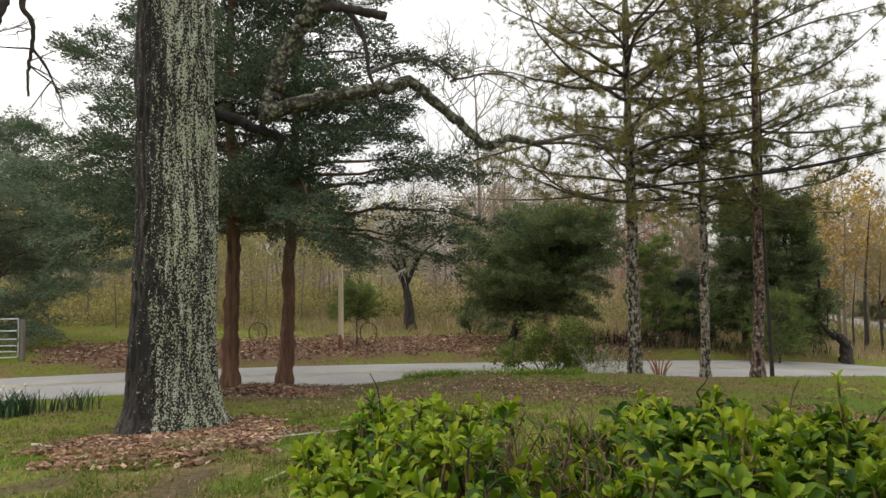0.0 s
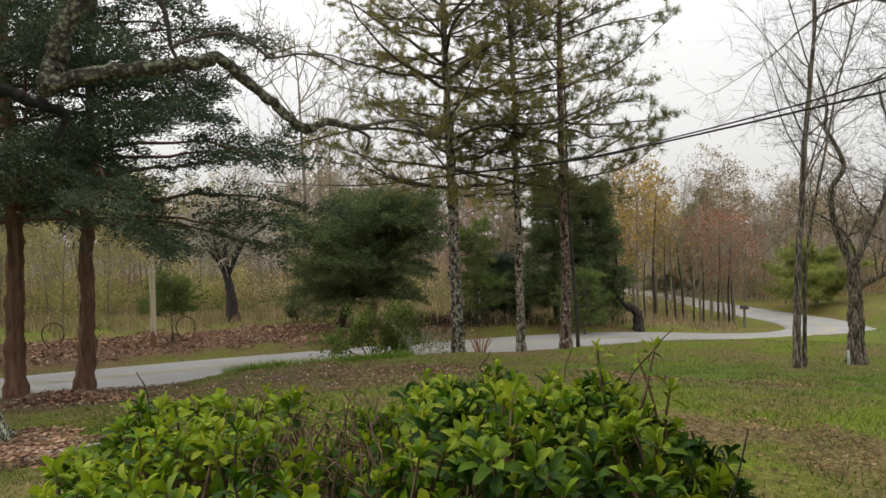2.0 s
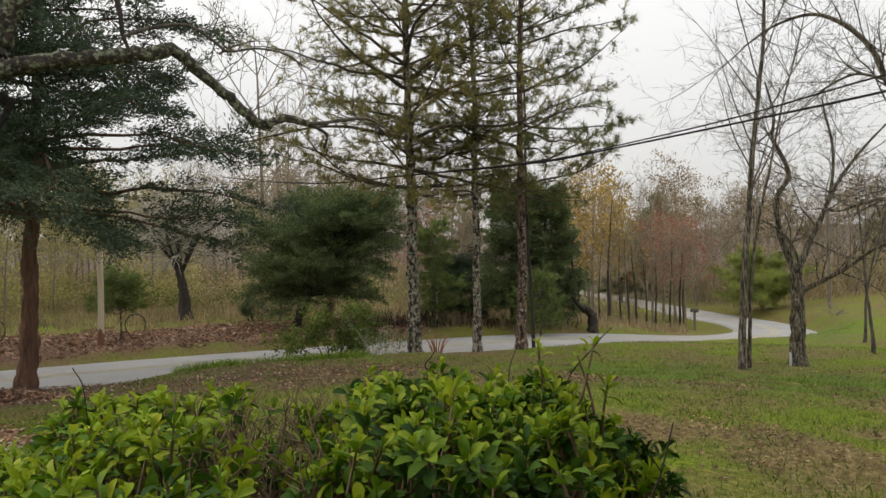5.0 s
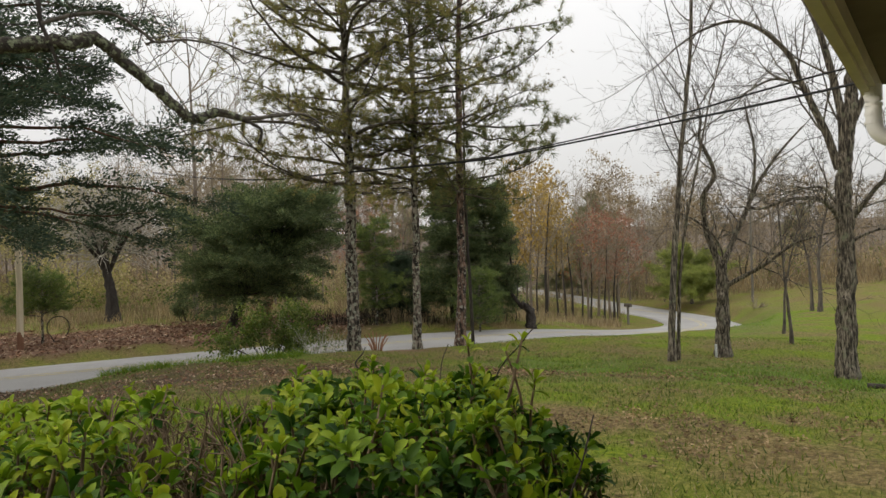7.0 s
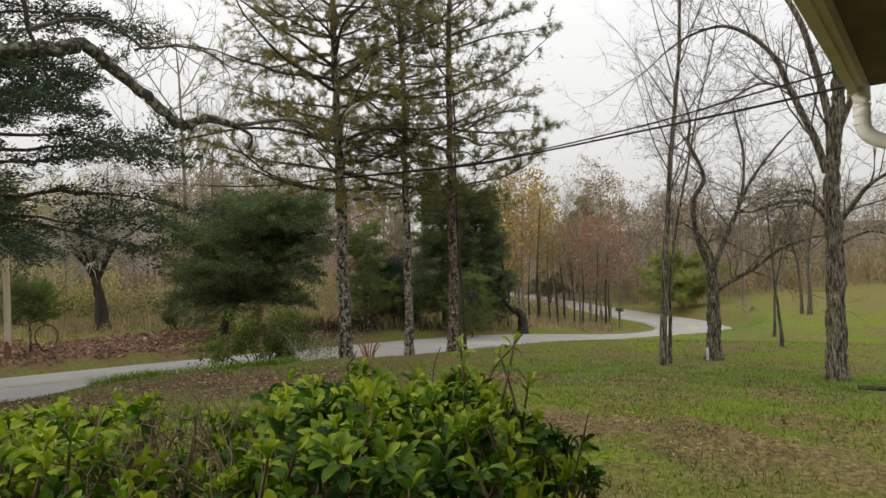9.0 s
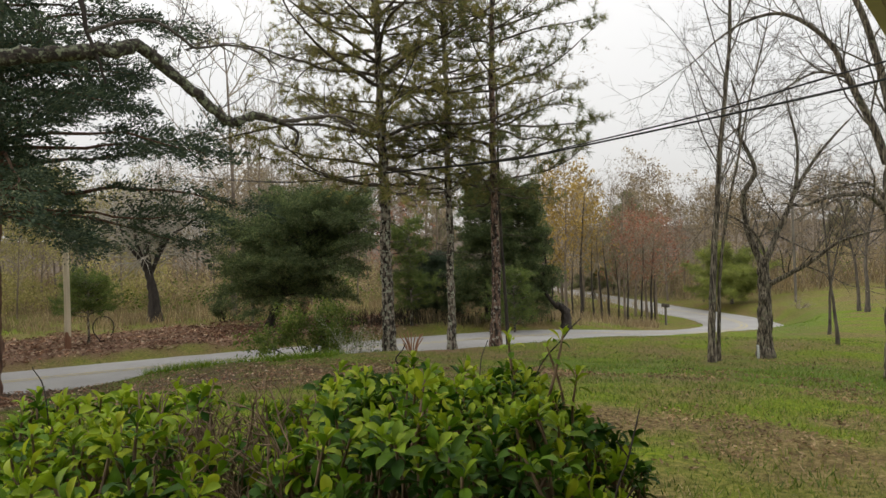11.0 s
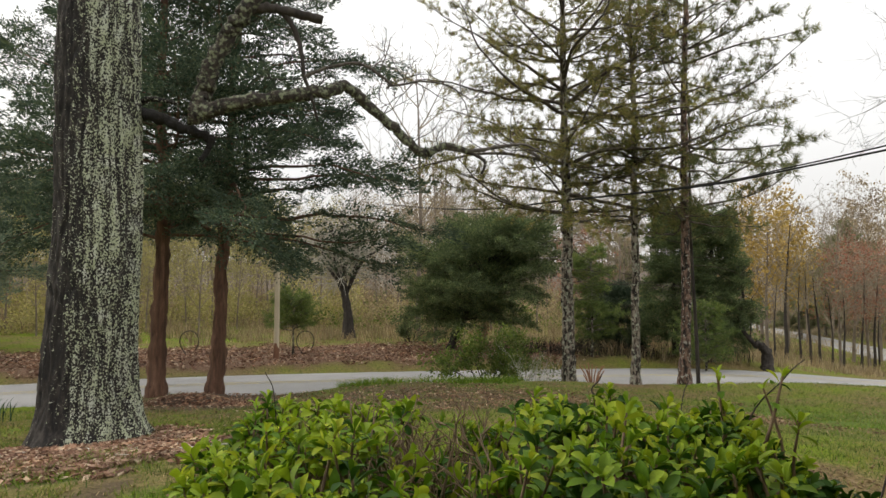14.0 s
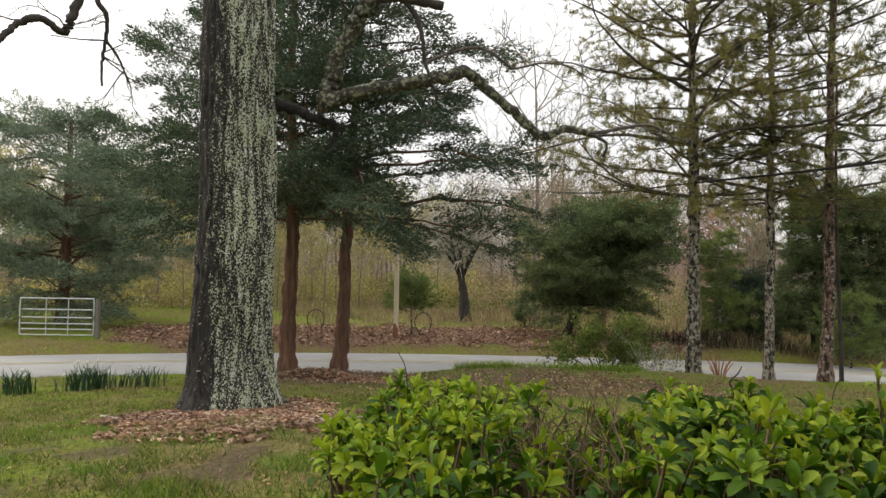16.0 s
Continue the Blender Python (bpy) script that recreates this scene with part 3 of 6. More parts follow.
def build_road():
    c = curve(np.array([(x, y, 0) for x, y in ROAD]), 24)[24:, :2]
    t = unit(np.gradient(c, axis=0))
    nrm = np.stack([-t[:, 1], t[:, 0]], -1)
    zc = lie(c[:, 0], c[:, 1], 0.0) - 0.22
    edge = np.array([0.06 * noise.noise((i * 0.35, 3, 0)) for i in range(len(c))])
    across = np.linspace(-1, 1, 9)
    v, n = [], len(c)
    for a in across:
        p = c + nrm * (a * (HALF + edge))[:, None]
        v.append(np.c_[p, zc + 0.05 * (1 - a * a)])
    for a in (-1, 1):
        p = c + nrm * (a * (HALF + 0.05 + edge))[:, None]
        v.append(np.c_[p, zc - 0.12])
    order = [9, 0, 1, 2, 3, 4, 5, 6, 7, 8, 10]
    f = []
    for a, b in zip(order[:-1], order[1:]):
        i = np.arange(n - 1)
        f.append(np.stack([a * n + i, a * n + i + 1, b * n + i + 1, b * n + i], -1)[:, ::-1])
    road = new("road", to_mesh("road", np.concatenate(v), [np.concatenate(f)], M_ROAD, True))
    tagged(road, "pale grey worn asphalt country road with a yellow centre line", "road", kind="structure")
    for off in (-0.13, 0.13):
        a, b = c + nrm * (off - 0.055), c + nrm * (off + 0.055)
        i = np.arange(n - 1)
        f = np.stack([i, i + n, i + n + 1, i + 1], -1)
        part("centre_line", to_mesh("centre_line", np.r_[np.c_[a, zc + 0.056], np.c_[b, zc + 0.056]], [f[:, ::-1]], M_LINE), road, "faded yellow painted line")


build_ground()
build_road()

# ---- growing trees ----


def grow(rng, p, d, length, r, level, form, out, tips):
    """A branch with its side branches. form: seg, bend, rise, kids, angle, ratio, low, end, thin."""
    n = max(2 if level > 1 else 3, int(length / form["seg"][min(level, len(form["seg"]) - 1)]))
    pts, dirs = [np.array(p, float)], [np.array(d, float)]
    d = np.array(d, float)
    rise = form["rise"][min(level, len(form["rise"]) - 1)]
    bend = form["bend"][min(level, len(form["bend"]) - 1)]
    for _ in range(n):
        d = d + rng.normal(size=3) * bend
        d[2] += rise
        d /= np.linalg.norm(d)
        pts.append(pts[-1] + d * length / n)
        dirs.append(d.copy())
    pts = np.array(pts)
    t = np.linspace(0, 1, n + 1)
    radii = r * (1 - (1 - form["thin"]) * t)
    out.append((pts, radii, level))
    if level >= form["end"]:
        tips.append((pts, np.array(dirs)))
        return
    kids = form["kids"][min(level, len(form["kids"]) - 1)]
    turn = rng.random() * 6.28
    for k in range(kids):
        s = form["low"][min(level, len(form["low"]) - 1)]
        s = s + (1 - s) * (k + rng.random()) / kids
        i = min(n, max(1, int(round(s * n))))
        a = unit(np.cross(dirs[i], np.array([0.3, 0.2, 0.93]) + rng.normal(size=3) * 0.2))
        b = np.cross(dirs[i], a)
        turn += 2.4 + rng.normal() * 0.5
        tilt = math.radians(form["angle"][min(level, len(form["angle"]) - 1)] + rng.normal() * 10)
        side = math.cos(turn) * a + math.sin(turn) * b
        kd = math.cos(tilt) * dirs[i] + math.sin(tilt) * side
        kl = length * form["ratio"][min(level, len(form["ratio"]) - 1)] * (1.15 - 0.55 * s) * (0.75 + 0.5 * rng.random())
        grow(rng, pts[i], kd, kl, max(form.get("least", 0.004), min(radii[i] * 0.8, r * form.get("slim", 0.5) * (1.1 - 0.4 * s))), level + 1, form, out, tips)


def wood_mesh(name, out, material, sides=(10, 7, 5, 3, 3)):
    h = Heap()
    for pts, radii, level in out:
        tube(h, pts, radii, sides[min(level, len(sides) - 1)], False)
    return h.mesh(name, material, True)


def trunk_pts(height, r0, r1, rng, lean=(0, 0), wander=0.05, n=26):
    t = np.linspace(0, 1, n)
    off = np.cumsum(rng.normal(size=(n, 2)) * wander * height / n, 0) * 0.6
    pts = np.c_[off[:, 0] + lean[0] * t, off[:, 1] + lean[1] * t, t * height - 0.15]
    pts[:, :2] -= pts[0, :2]
    radii = r0 + (r1 - r0) * t + r0 * 0.45 * np.exp(-t * height / 0.35)
    return pts, radii


def rough_trunk(name, pts, radii, material, sides, depth, scale):
    """A trunk whose bark stands in plates and furrows."""
    h = Heap()
    fine = curve(pts, 7)
    rr = np.interp(np.linspace(0, 1, len(fine)), np.linspace(0, 1, len(radii)), radii)
    tube(h, fine, rr, sides, False)
    v = np.concatenate(h.v)
    axis = np.repeat(fine, sides, 0)
    off = v - axis
    lump = np.array([abs(noise.noise((p[0] * scale, p[1] * scale, p[2] * scale * 0.28))) - 0.25 * abs(noise.noise((p[0] * scale * 2, p[1] * scale * 2, p[2] * scale * 0.9 + 7))) for p in v])
    h.v = [v + unit(off) * (depth * (lump - 0.22))[:, None]]
    return h.mesh(name, material, True)


def bare_tree(name, base, height, r0, form, seed, material, label, lean=(0, 0), group="", twig=None, category="tree", plain=False):
    rng = np.random.default_rng(seed)
    root = thing(name, stand(base, 0.05), label, category, group)
    out, tips = [], []
    grow(rng, (0, 0, 0), unit(np.array([lean[0], lean[1], 1.0])), height, r0, 0, form, out, tips)
    if plain:
        part("trunk", wood_mesh("trunk", out[:1], material), root)
    else:
        part("trunk", rough_trunk("trunk", out[0][0], out[0][1] + r0 * 0.4 * np.exp(-out[0][0][:, 2] / 0.3), material, 18, r0 * 0.25, 7.0), root)
    if twig and not plain:
        for one in [b for b in out if b[2] == 1]:
            part("limb", wood_mesh("limb", [one], material), root)
        out = [out[0]] + [b for b in out if b[2] > 1]
    tagged(part("branchwork", wood_mesh("branchwork", out[1:], twig or material), root), kind="stuff")
    return root, tips


SLENDER = dict(seg=(0.5, 0.35, 0.25, 0.2), bend=(0.03, 0.06, 0.08, 0.1), rise=(0.02, 0.08, 0.06, 0.03), kids=(24, 7, 4), angle=(46, 38, 36), ratio=(0.28, 0.45, 0.5), low=(0.28, 0.15, 0.2), thin=0.15, end=3, slim=0.24, least=0.0038)
SPREAD = dict(seg=(0.4, 0.3, 0.25, 0.2), bend=(0.06, 0.16, 0.16, 0.15), rise=(0.01, 0.05, 0.04, 0.02), kids=(9, 8, 6, 4), angle=(52, 46, 44, 40), ratio=(0.62, 0.5, 0.5, 0.5), low=(0.3, 0.2, 0.15, 0.2), thin=0.25, end=4, slim=0.5, least=0.006)
ORCHARD = dict(seg=(0.3, 0.3, 0.25, 0.2), bend=(0.05, 0.13, 0.16, 0.16), rise=(0.0, 0.05, -0.01, -0.03), kids=(10, 16, 12), angle=(42, 58, 50), ratio=(1.75, 0.5, 0.5), low=(0.6, 0.18, 0.12), thin=0.45, end=3, slim=0.42, least=0.008)
WOODS = dict(seg=(0.9, 0.6, 0.5), bend=(0.03, 0.08, 0.1), rise=(0.01, 0.09, 0.06), kids=(14, 7, 3), angle=(42, 40, 38), ratio=(0.36, 0.5, 0.55), low=(0.25, 0.15, 0.2), thin=0.15, end=3, slim=0.4, least=0.013)


def pine(name, base, height, r0, low, reach, seed, label, material=None, limb=None, needles=None, lean=(0, 0), step=0.34, droop=0.0, group="pines", sparse=1.0, size=0.17, snags=0, whorl=3, twig_step=0.26, cones=0.0):
    """A trunk with whorls of limbs that fork into level twigs, each ending in tufts of needles."""
    rng = np.random.default_rng(seed)
    root = thing(name, stand(base, 0.05), label, "tree", group)
    pts, radii = trunk_pts(height, r0, r0 * 0.3, rng, lean)
    part("trunk", rough_trunk("trunk", pts, radii, material or M_PINE_BARK, 22, r0 * 0.45, 9.0), root)
    limbs, leaves, aim, cone_at, turn = Heap(), [], [], [], rng.random() * 6
    up = np.array([0, 0, 1.0])

    def line_of(p, d, length, seg, bend, rise):
        n = max(2, int(round(length / seg)))
        out = [np.array(p, float)]
        for _ in range(n):
            d = unit(d + rng.normal(size=3) * bend + up * rise)
            out.append(out[-1] + d * length / n)
        return np.array(out), d

    def trunk_at(z):
        return np.array([np.interp(z, pts[:, 2], pts[:, 0]), np.interp(z, pts[:, 2], pts[:, 1]), z])

    for _ in range(snags):
        a, z = rng.uniform(0, 6.28), rng.uniform(low * 0.45, low * 1.05)
        line, d = line_of(trunk_at(z), np.array([math.cos(a), math.sin(a), 0.05 * rng.normal()]), rng.uniform(0.4, 1.5), 0.25, 0.14, -0.03)
        tube(limbs, line, np.linspace(0.013, 0.004, len(line)), 4, False)
        for i in range(1, len(line)):
            tip, _d = line_of(line[i], unit(d + rng.normal(size=3) * 0.7), rng.uniform(0.15, 0.5), 0.2, 0.2, 0)
            tube(limbs, tip, np.linspace(0.006, 0.003, len(tip)), 3, False)
    z = low
    while z < height - 0.2:
        t = (z - low) / (height - low)
        c = trunk_at(z)
        for _ in range(max(1, whorl + int(rng.integers(-1, 2)))):
            turn += 2.4 + rng.normal() * 0.6
            full = reach * (0.5 + 0.75 * min(1, (1 - t) * 1.25)) * (0.5 + 0.65 * rng.random()) * min(1.0, 0.75 + 2 * t)
            d = np.array([math.cos(turn), math.sin(turn), 0.10 + 0.30 * t - droop * (1 - t) + 0.17 * rng.normal()])
            line, end = line_of(c, d, full, 0.34, 0.11, 0.012)
            n = len(line) - 1
            dirs = unit(np.gradient(line, axis=0))
            rr = np.linspace(0.012 + 0.009 * full, 0.006, n + 1)
            tube(limbs, line, rr, 5, False)
            for i in range(max(1, int(n * 0.22)), n + 1):
                for side in (-1, 1):
                    if rng.random() > 0.9 * sparse:
                        continue
                    across = unit(np.cross(dirs[i], up)) * side
                    d2 = unit(dirs[i] * rng.uniform(0.35, 1.1) + across + up * (0.12 + 0.28 * rng.normal()))
                    l2 = (0.3 + 0.22 * (full - full * i / n)) * rng.uniform(0.55, 1.2)
                    sub, d2 = line_of(line[i], d2, l2, 0.2, 0.16, 0.03)
                    tube(limbs, sub, np.linspace(0.0085, 0.0045, len(sub)), 3, False)
                    twigs = [(sub[-1], d2)]
                    for k in range(max(1, int(l2 / twig_step))):
                        j = rng.integers(1, len(sub))
                        d3 = unit(d2 * 0.8 + rng.normal(size=3) * 0.6 + up * 0.1)
                        l3 = rng.uniform(0.12, 0.3)
                        tube(limbs, [sub[j], sub[j] + d3 * l3 * 0.5 + rng.normal(size=3) * 0.015, sub[j] + d3 * l3], [0.005, 0.004, 0.003], 3, False)
                        twigs.append((sub[j] + d3 * l3, d3))
                        if rng.random() < cones:
                            cone_at.append(sub[j] + d3 * l3 * 0.4 + rng.normal(size=3) * 0.03)
                    for p, dd in twigs:
                        if rng.random() < sparse:
                            leaves += [p, p - dd * size * 0.5, p - dd * size * 1.0 + rng.normal(size=3) * 0.02]
                            aim += [dd + up * 0.2, dd + rng.normal(size=3) * 0.3 + up * 0.1, dd + rng.normal(size=3) * 0.6]
            leaves.append(line[-1])
            aim.append(end)
        z += step * (0.6 + 0.8 * rng.random())
    tagged(part("branchwork", limbs.mesh("branchwork", limb or material or M_PINE_BARK, True), root), kind="stuff")
    crown = Heap()
    leaves, aim = np.array(leaves), np.array(aim)
    for k in range(4):
        tv, tf = needle_tuft(rng, 16, 0.75, 0.05)
        scatter(crown, tv, tf, leaves[k::4], aim[k::4], size * (0.7 + 0.6 * rng.random(len(leaves[k::4]))), rng)
    part("crown", crown.mesh("crown", needles or M_NEEDLE), root, "olive-green needles in tufts")
    if cone_at:
        h = Heap()
        tv = np.array([(0, 0, -0.6), (0.5, 0, 0), (-0.25, 0.43, 0), (-0.25, -0.43, 0), (0, 0, 0.9)])
        scatter(h, tv, np.array([(0, 2, 1), (0, 3, 2), (0, 1, 3), (1, 2, 4), (2, 3, 4), (3, 1, 4)]), cone_at, rng.normal(size=(len(cone_at), 3)), 0.035 + 0.03 * rng.random(len(cone_at)), rng)
        tagged(part("cone_cluster", h.mesh("cone_cluster", M_CONE), root), kind="stuff")
    return root


def cedar(name, base, height, r0, low, reach, seed, label, material=None, lean=(0, 0), profile=None, trunks=1, step=0.2, size=0.7, gap=0.0, bark=None, dense=2, rise=0.1, flare=1.0):
    """A juniper: a shaggy trunk and layered limbs hung with dark feathery plumes."""
    rng = np.random.default_rng(seed)
    root = thing(name, stand(base, 0.05), label, "tree", "cedars")
    limbs, leaves, aim, scale = Heap(), [], [], []
    for k in range(trunks):
        foot = np.array([0, 0, 0.0]) if k == 0 else np.array([rng.normal() * 0.6, rng.normal() * 0.4, 0])
        pts, radii = trunk_pts(height * (1 - 0.1 * k), r0 * (1 - 0.2 * k), r0 * 0.25, rng, lean, 0.09)
        pts = pts + foot
        part("trunk", rough_trunk("trunk", pts, radii, bark or M_CEDAR_BARK, 18, r0 * 0.5, 8.0), root)
        z, turn = low, rng.random() * 6
        while z < height * 0.99:
            t = (z - low) / (height - low)
            c = np.array([np.interp(z, pts[:, 2], pts[:, 0]), np.interp(z, pts[:, 2], pts[:, 1]), z])
            turn += 2.4 + rng.normal() * 0.5
            shape = profile(t) if profile else min(1.0, 0.8 + t * 2.2) * (1 - t) ** 0.6
            full = max(0.25, reach * shape * (0.6 + 0.5 * rng.random()) - size * 0.4)
            if rng.random() > gap:
                d = np.array([math.cos(turn), math.sin(turn), rise + 0.35 * t + 0.16 * rng.normal()])
                line = [c]
                n = max(3, int(full / 0.4))
                for _ in range(n):
                    d = unit(d + rng.normal(size=3) * 0.13 + np.array([0, 0, -0.02]))
                    line.append(line[-1] + d * full / n)
                line = np.array(line)
                line[:, 2] = np.maximum(line[:, 2], low * 0.85)
                dirs = unit(np.gradient(line, axis=0))
                tube(limbs, line, np.linspace(0.016 + 0.008 * full, 0.006, len(line)), 4, False)
                for i in range(max(1, int(n * 0.2)), n + 1):
                    grow_here = 0.45 + 0.55 * i / n
                    for side in (-1, 1) * dense:
                        if rng.random() > grow_here:
                            continue
                        across = unit(np.cross(dirs[i], np.array([0, 0, 1.0]))) * side
                        dd = unit(dirs[i] * rng.uniform(0.3, 1.2) + across * rng.uniform(0.3, 1.0) + np.array([0, 0, rng.normal() * 0.28 * flare]))
                        p = line[i] + dd * size * 0.15 + rng.normal(size=3) * 0.06
                        leaves.append(p)
                        aim.append(dd)
                        scale.append(size * rng.uniform(0.6, 1.25))
                leaves.append(line[-1])
                aim.append(dirs[-1])
                scale.append(size)
            z += step * (0.5 + rng.random())
    tagged(part("branchwork", limbs.mesh("branchwork", bark or M_CEDAR_BARK, True), root), kind="stuff")
    crown = Heap()
    leaves, aim, scale = np.array(leaves), np.array(aim), np.array(scale)
    for k in range(5):
        tv, tf = plume(rng, 96)
        scatter(crown, tv, tf, leaves[k::5], aim[k::5], scale[k::5], rng, 0.8)
    part("crown", crown.mesh("crown", material or M_CEDAR), root, "dark green feathery foliage")
    return root


def rounded(t):
    return (max(0.0, 1 - (2 * t - 0.85) ** 2)) ** 0.5 if t < 0.97 else 0.25


# ---- the old oak and its broken limbs ----


def build_oak():
    rng = np.random.default_rng(5)
    x0, y0, z0 = stand(OAK, 0.05)
    oak = thing("oak_tree", (x0, y0, z0), "massive old oak with grey furrowed bark covered in pale green lichen", "tree")
    sides, rows, height = 160, 270, 8.4
    zz = np.linspace(-0.15, height, rows)
    ang = np.linspace(0, 2 * np.pi, sides, endpoint=False)
    Z, A = np.meshgrid(zz, ang, indexing="ij")
    R = 0.562 - 0.009 * Z + 0.17 * np.exp(-np.maximum(Z, 0) / 0.55)
    toes = 0.5 + 0.5 * np.cos(5 * A + 0.6) * np.cos(2 * A + 1)
    R = R + 0.26 * toes * np.exp(-np.maximum(Z, 0) / 0.26)
    bark, crest = np.empty_like(R), np.empty_like(R)
    for i in range(rows):
        for j in range(sides):
            cx, cy, z = math.cos(ang[j]) * 0.55, math.sin(ang[j]) * 0.55, zz[i]
            warp = 0.25 * noise.noise((cx * 2, cy * 2, z * 1.3))
            a = abs(noise.noise((cx * 12 + warp, cy * 12 + warp, z * 1.5)))
            b = noise.noise((cx * 24, cy * 24, z * 7))
            crest[i, j] = min(1.0, a * 2.6 + 0.25 * b)
            bark[i, j] = 0.14 * min(a, 0.36) + 0.014 * b + 0.05 * noise.noise((cx * 2.2, cy * 2.2, z * 0.5))
    R = R + bark - 0.025
    lean = 0.02 * np.sin(Z * 0.7)
    v = np.stack([R * np.cos(A) + lean, R * np.sin(A), Z], -1).reshape(-1, 3)
    i, j = np.meshgrid(np.arange(rows - 1), np.arange(sides), indexing="ij")
    k = (j + 1) % sides
    f = np.stack([i * sides + j, i * sides + k, (i + 1) * sides + k, (i + 1) * sides + j], -1).reshape(-1, 4)
    me = to_mesh("trunk", v, [f], M_OAK, True)
    me.attributes.new("crest", "FLOAT", "POINT").data.foreach_set("value", crest.ravel().astype(np.float32))
    part("trunk", me, oak)
    at = np.array([x0, y0, z0])

    def limb(points, r0, r1, name="limb", material=M_OAK, label="", twigs=0, sides=12, rough=0.25):
        line = curve(points, 8) - at
        line = line + np.array([[noise.noise((q * 0.6, 1, s)) * r0 * 0.35 for s in (0, 5, 9)] for q in range(len(line))])
        h = Heap()
        radii = np.linspace(r0, r1, len(line))
        tube(h, line, radii, sides, True)
        for n, v in enumerate(h.v):
            if len(v) > sides + 1:
                axis = np.repeat(line, sides, 0)
                lump = np.array([noise.noise((p[0] * 9, p[1] * 9, p[2] * 9)) for p in v])
                h.v[n] = v + (v - axis) * (rough * lump)[:, None]
        for _ in range(twigs):
            s = rng.integers(len(line) // 3, len(line))
            out, tips = [], []
            d = unit(rng.normal(size=3) * np.array([1, 0.6, 1]) + np.array([0.3, 0, 0]))
            grow(rng, line[s], d, 0.35 + 0.6 * rng.random(), 0.011, 1, dict(seg=(0.2, 0.12, 0.1), bend=(0.2, 0.22, 0.2), rise=(0, 0.02, 0.02), kids=(3, 4, 2), angle=(50, 50, 45), ratio=(0.5, 0.5, 0.5), low=(0.2,), thin=0.3, end=3, slim=0.6, least=0.003), out, tips)
            for pts, radii2, _l in out:
                tube(h, pts, radii2, 3, False)
        return part(name, h.mesh(name, material, True), oak, label)

    limb([(-2.61, 9.17, 4.83), (-2.35, 9.14, 4.92), (-1.98, 9.13, 5.03), (-1.33, 9.25, 5.18), (-0.71, 9.32, 5.3), (-0.47, 9.44, 5.4), (-0.16, 9.55, 5.17), (0.25, 9.66, 4.84), (0.62, 9.74, 4.53), (0.79, 9.73, 4.51), (1.03, 9.81, 4.63), (1.38, 9.87, 4.57)], 0.115, 0.05, material=M_LIMB, label="long crooked lichened limb", twigs=8)
    limb([(1.03, 9.81, 4.61), (1.46, 9.86, 4.57), (1.97, 9.88, 4.66), (2.31, 9.91, 4.7), (2.61, 9.94, 4.57)], 0.04, 0.014, twigs=14, material=M_GREY_BARK, sides=7)
    limb([(1.34, 9.88, 4.57), (1.56, 9.85, 4.48), (1.66, 9.83, 4.38), (1.61, 9.84, 4.2)], 0.03, 0.018, material=M_DARK_BARK, sides=7)
    limb([(-3.90, 9.66, 5.03), (-3.53, 9.58, 4.98), (-3.16, 9.37, 4.87), (-2.85, 9.36, 4.74), (-2.53, 9.35, 4.62), (-2.37, 9.39, 4.55)], 0.09, 0.06, material=M_BLACK_BARK, label="dark broken limb", rough=0.5)
    limb([(-2.40, 9.38, 4.60), (-2.41, 9.38, 4.44), (-2.51, 9.35, 4.25)], 0.06, 0.035, material=M_BLACK_BARK, rough=0.5)
    limb([(-3.55, 9.69, 5.13), (-3.24, 9.46, 5.15), (-2.89, 9.47, 5.09)], 0.05, 0.03)
    limb([(-2.55, 9.19, 4.85), (-2.47, 9.21, 5.16), (-2.33, 9.14, 5.56), (-2.12, 9.09, 5.96), (-1.89, 9.04, 6.28), (-1.57, 9.0, 6.82), (-1.33, 8.94, 7.53)], 0.135, 0.10, material=M_LIMB, label="thick leaning lichened limb", twigs=4)
    limb([(-1.82, 9.06, 6.36), (-1.5, 9.12, 6.41), (-1.13, 9.13, 6.34), (-0.8, 9.11, 6.26)], 0.075, 0.06, material=M_DARK_BARK, label="snapped reddish limb stub")
    limb([(-1.4, 9.14, 6.41), (-1.21, 9.16, 6.15), (-1.1, 9.18, 5.81), (-1.06, 9.19, 5.48), (-0.95, 9.25, 5.16), (-0.87, 9.31, 4.84)], 0.042, 0.016, material=M_DARK_BARK, twigs=6, sides=8)
    limb([(-1.06, 9.19, 5.46), (-0.67, 9.23, 5.63), (-0.26, 9.25, 5.69), (0.07, 9.31, 5.52), (0.24, 9.36, 5.42), (0.65, 9.44, 5.52), (1.03, 9.51, 5.49), (1.33, 9.58, 5.34)], 0.028, 0.01, material=M_GREY_BARK, twigs=12, sides=7)
    limb([(0.2, 9.36, 5.42), (0.12, 9.36, 5.38), (0.16, 9.36, 5.37)], 0.014, 0.01, material=M_GREY_BARK, sides=6)
    # limbs hanging in on the other flank
    limb([(-4.56, 8.35, 7.07), (-4.98, 7.75, 6.54), (-5.11, 7.42, 5.95), (-5.12, 7.3, 5.65), (-5.2, 7.23, 5.32), (-5.25, 7.2, 5.26), (-5.38, 6.98, 5.34), (-5.54, 6.85, 5.22), (-5.62, 6.65, 4.94), (-5.82, 6.48, 4.59)], 0.07, 0.03, material=M_DARK_BARK, twigs=3, sides=8)
    limb([(-4.87, 7.82, 6.52), (-5.06, 7.58, 5.87), (-4.97, 7.64, 5.62), (-4.97, 7.64, 5.31), (-5.0, 7.62, 5.02), (-4.99, 7.62, 4.71)], 0.04, 0.013, material=M_DARK_BARK, twigs=4, sides=8)
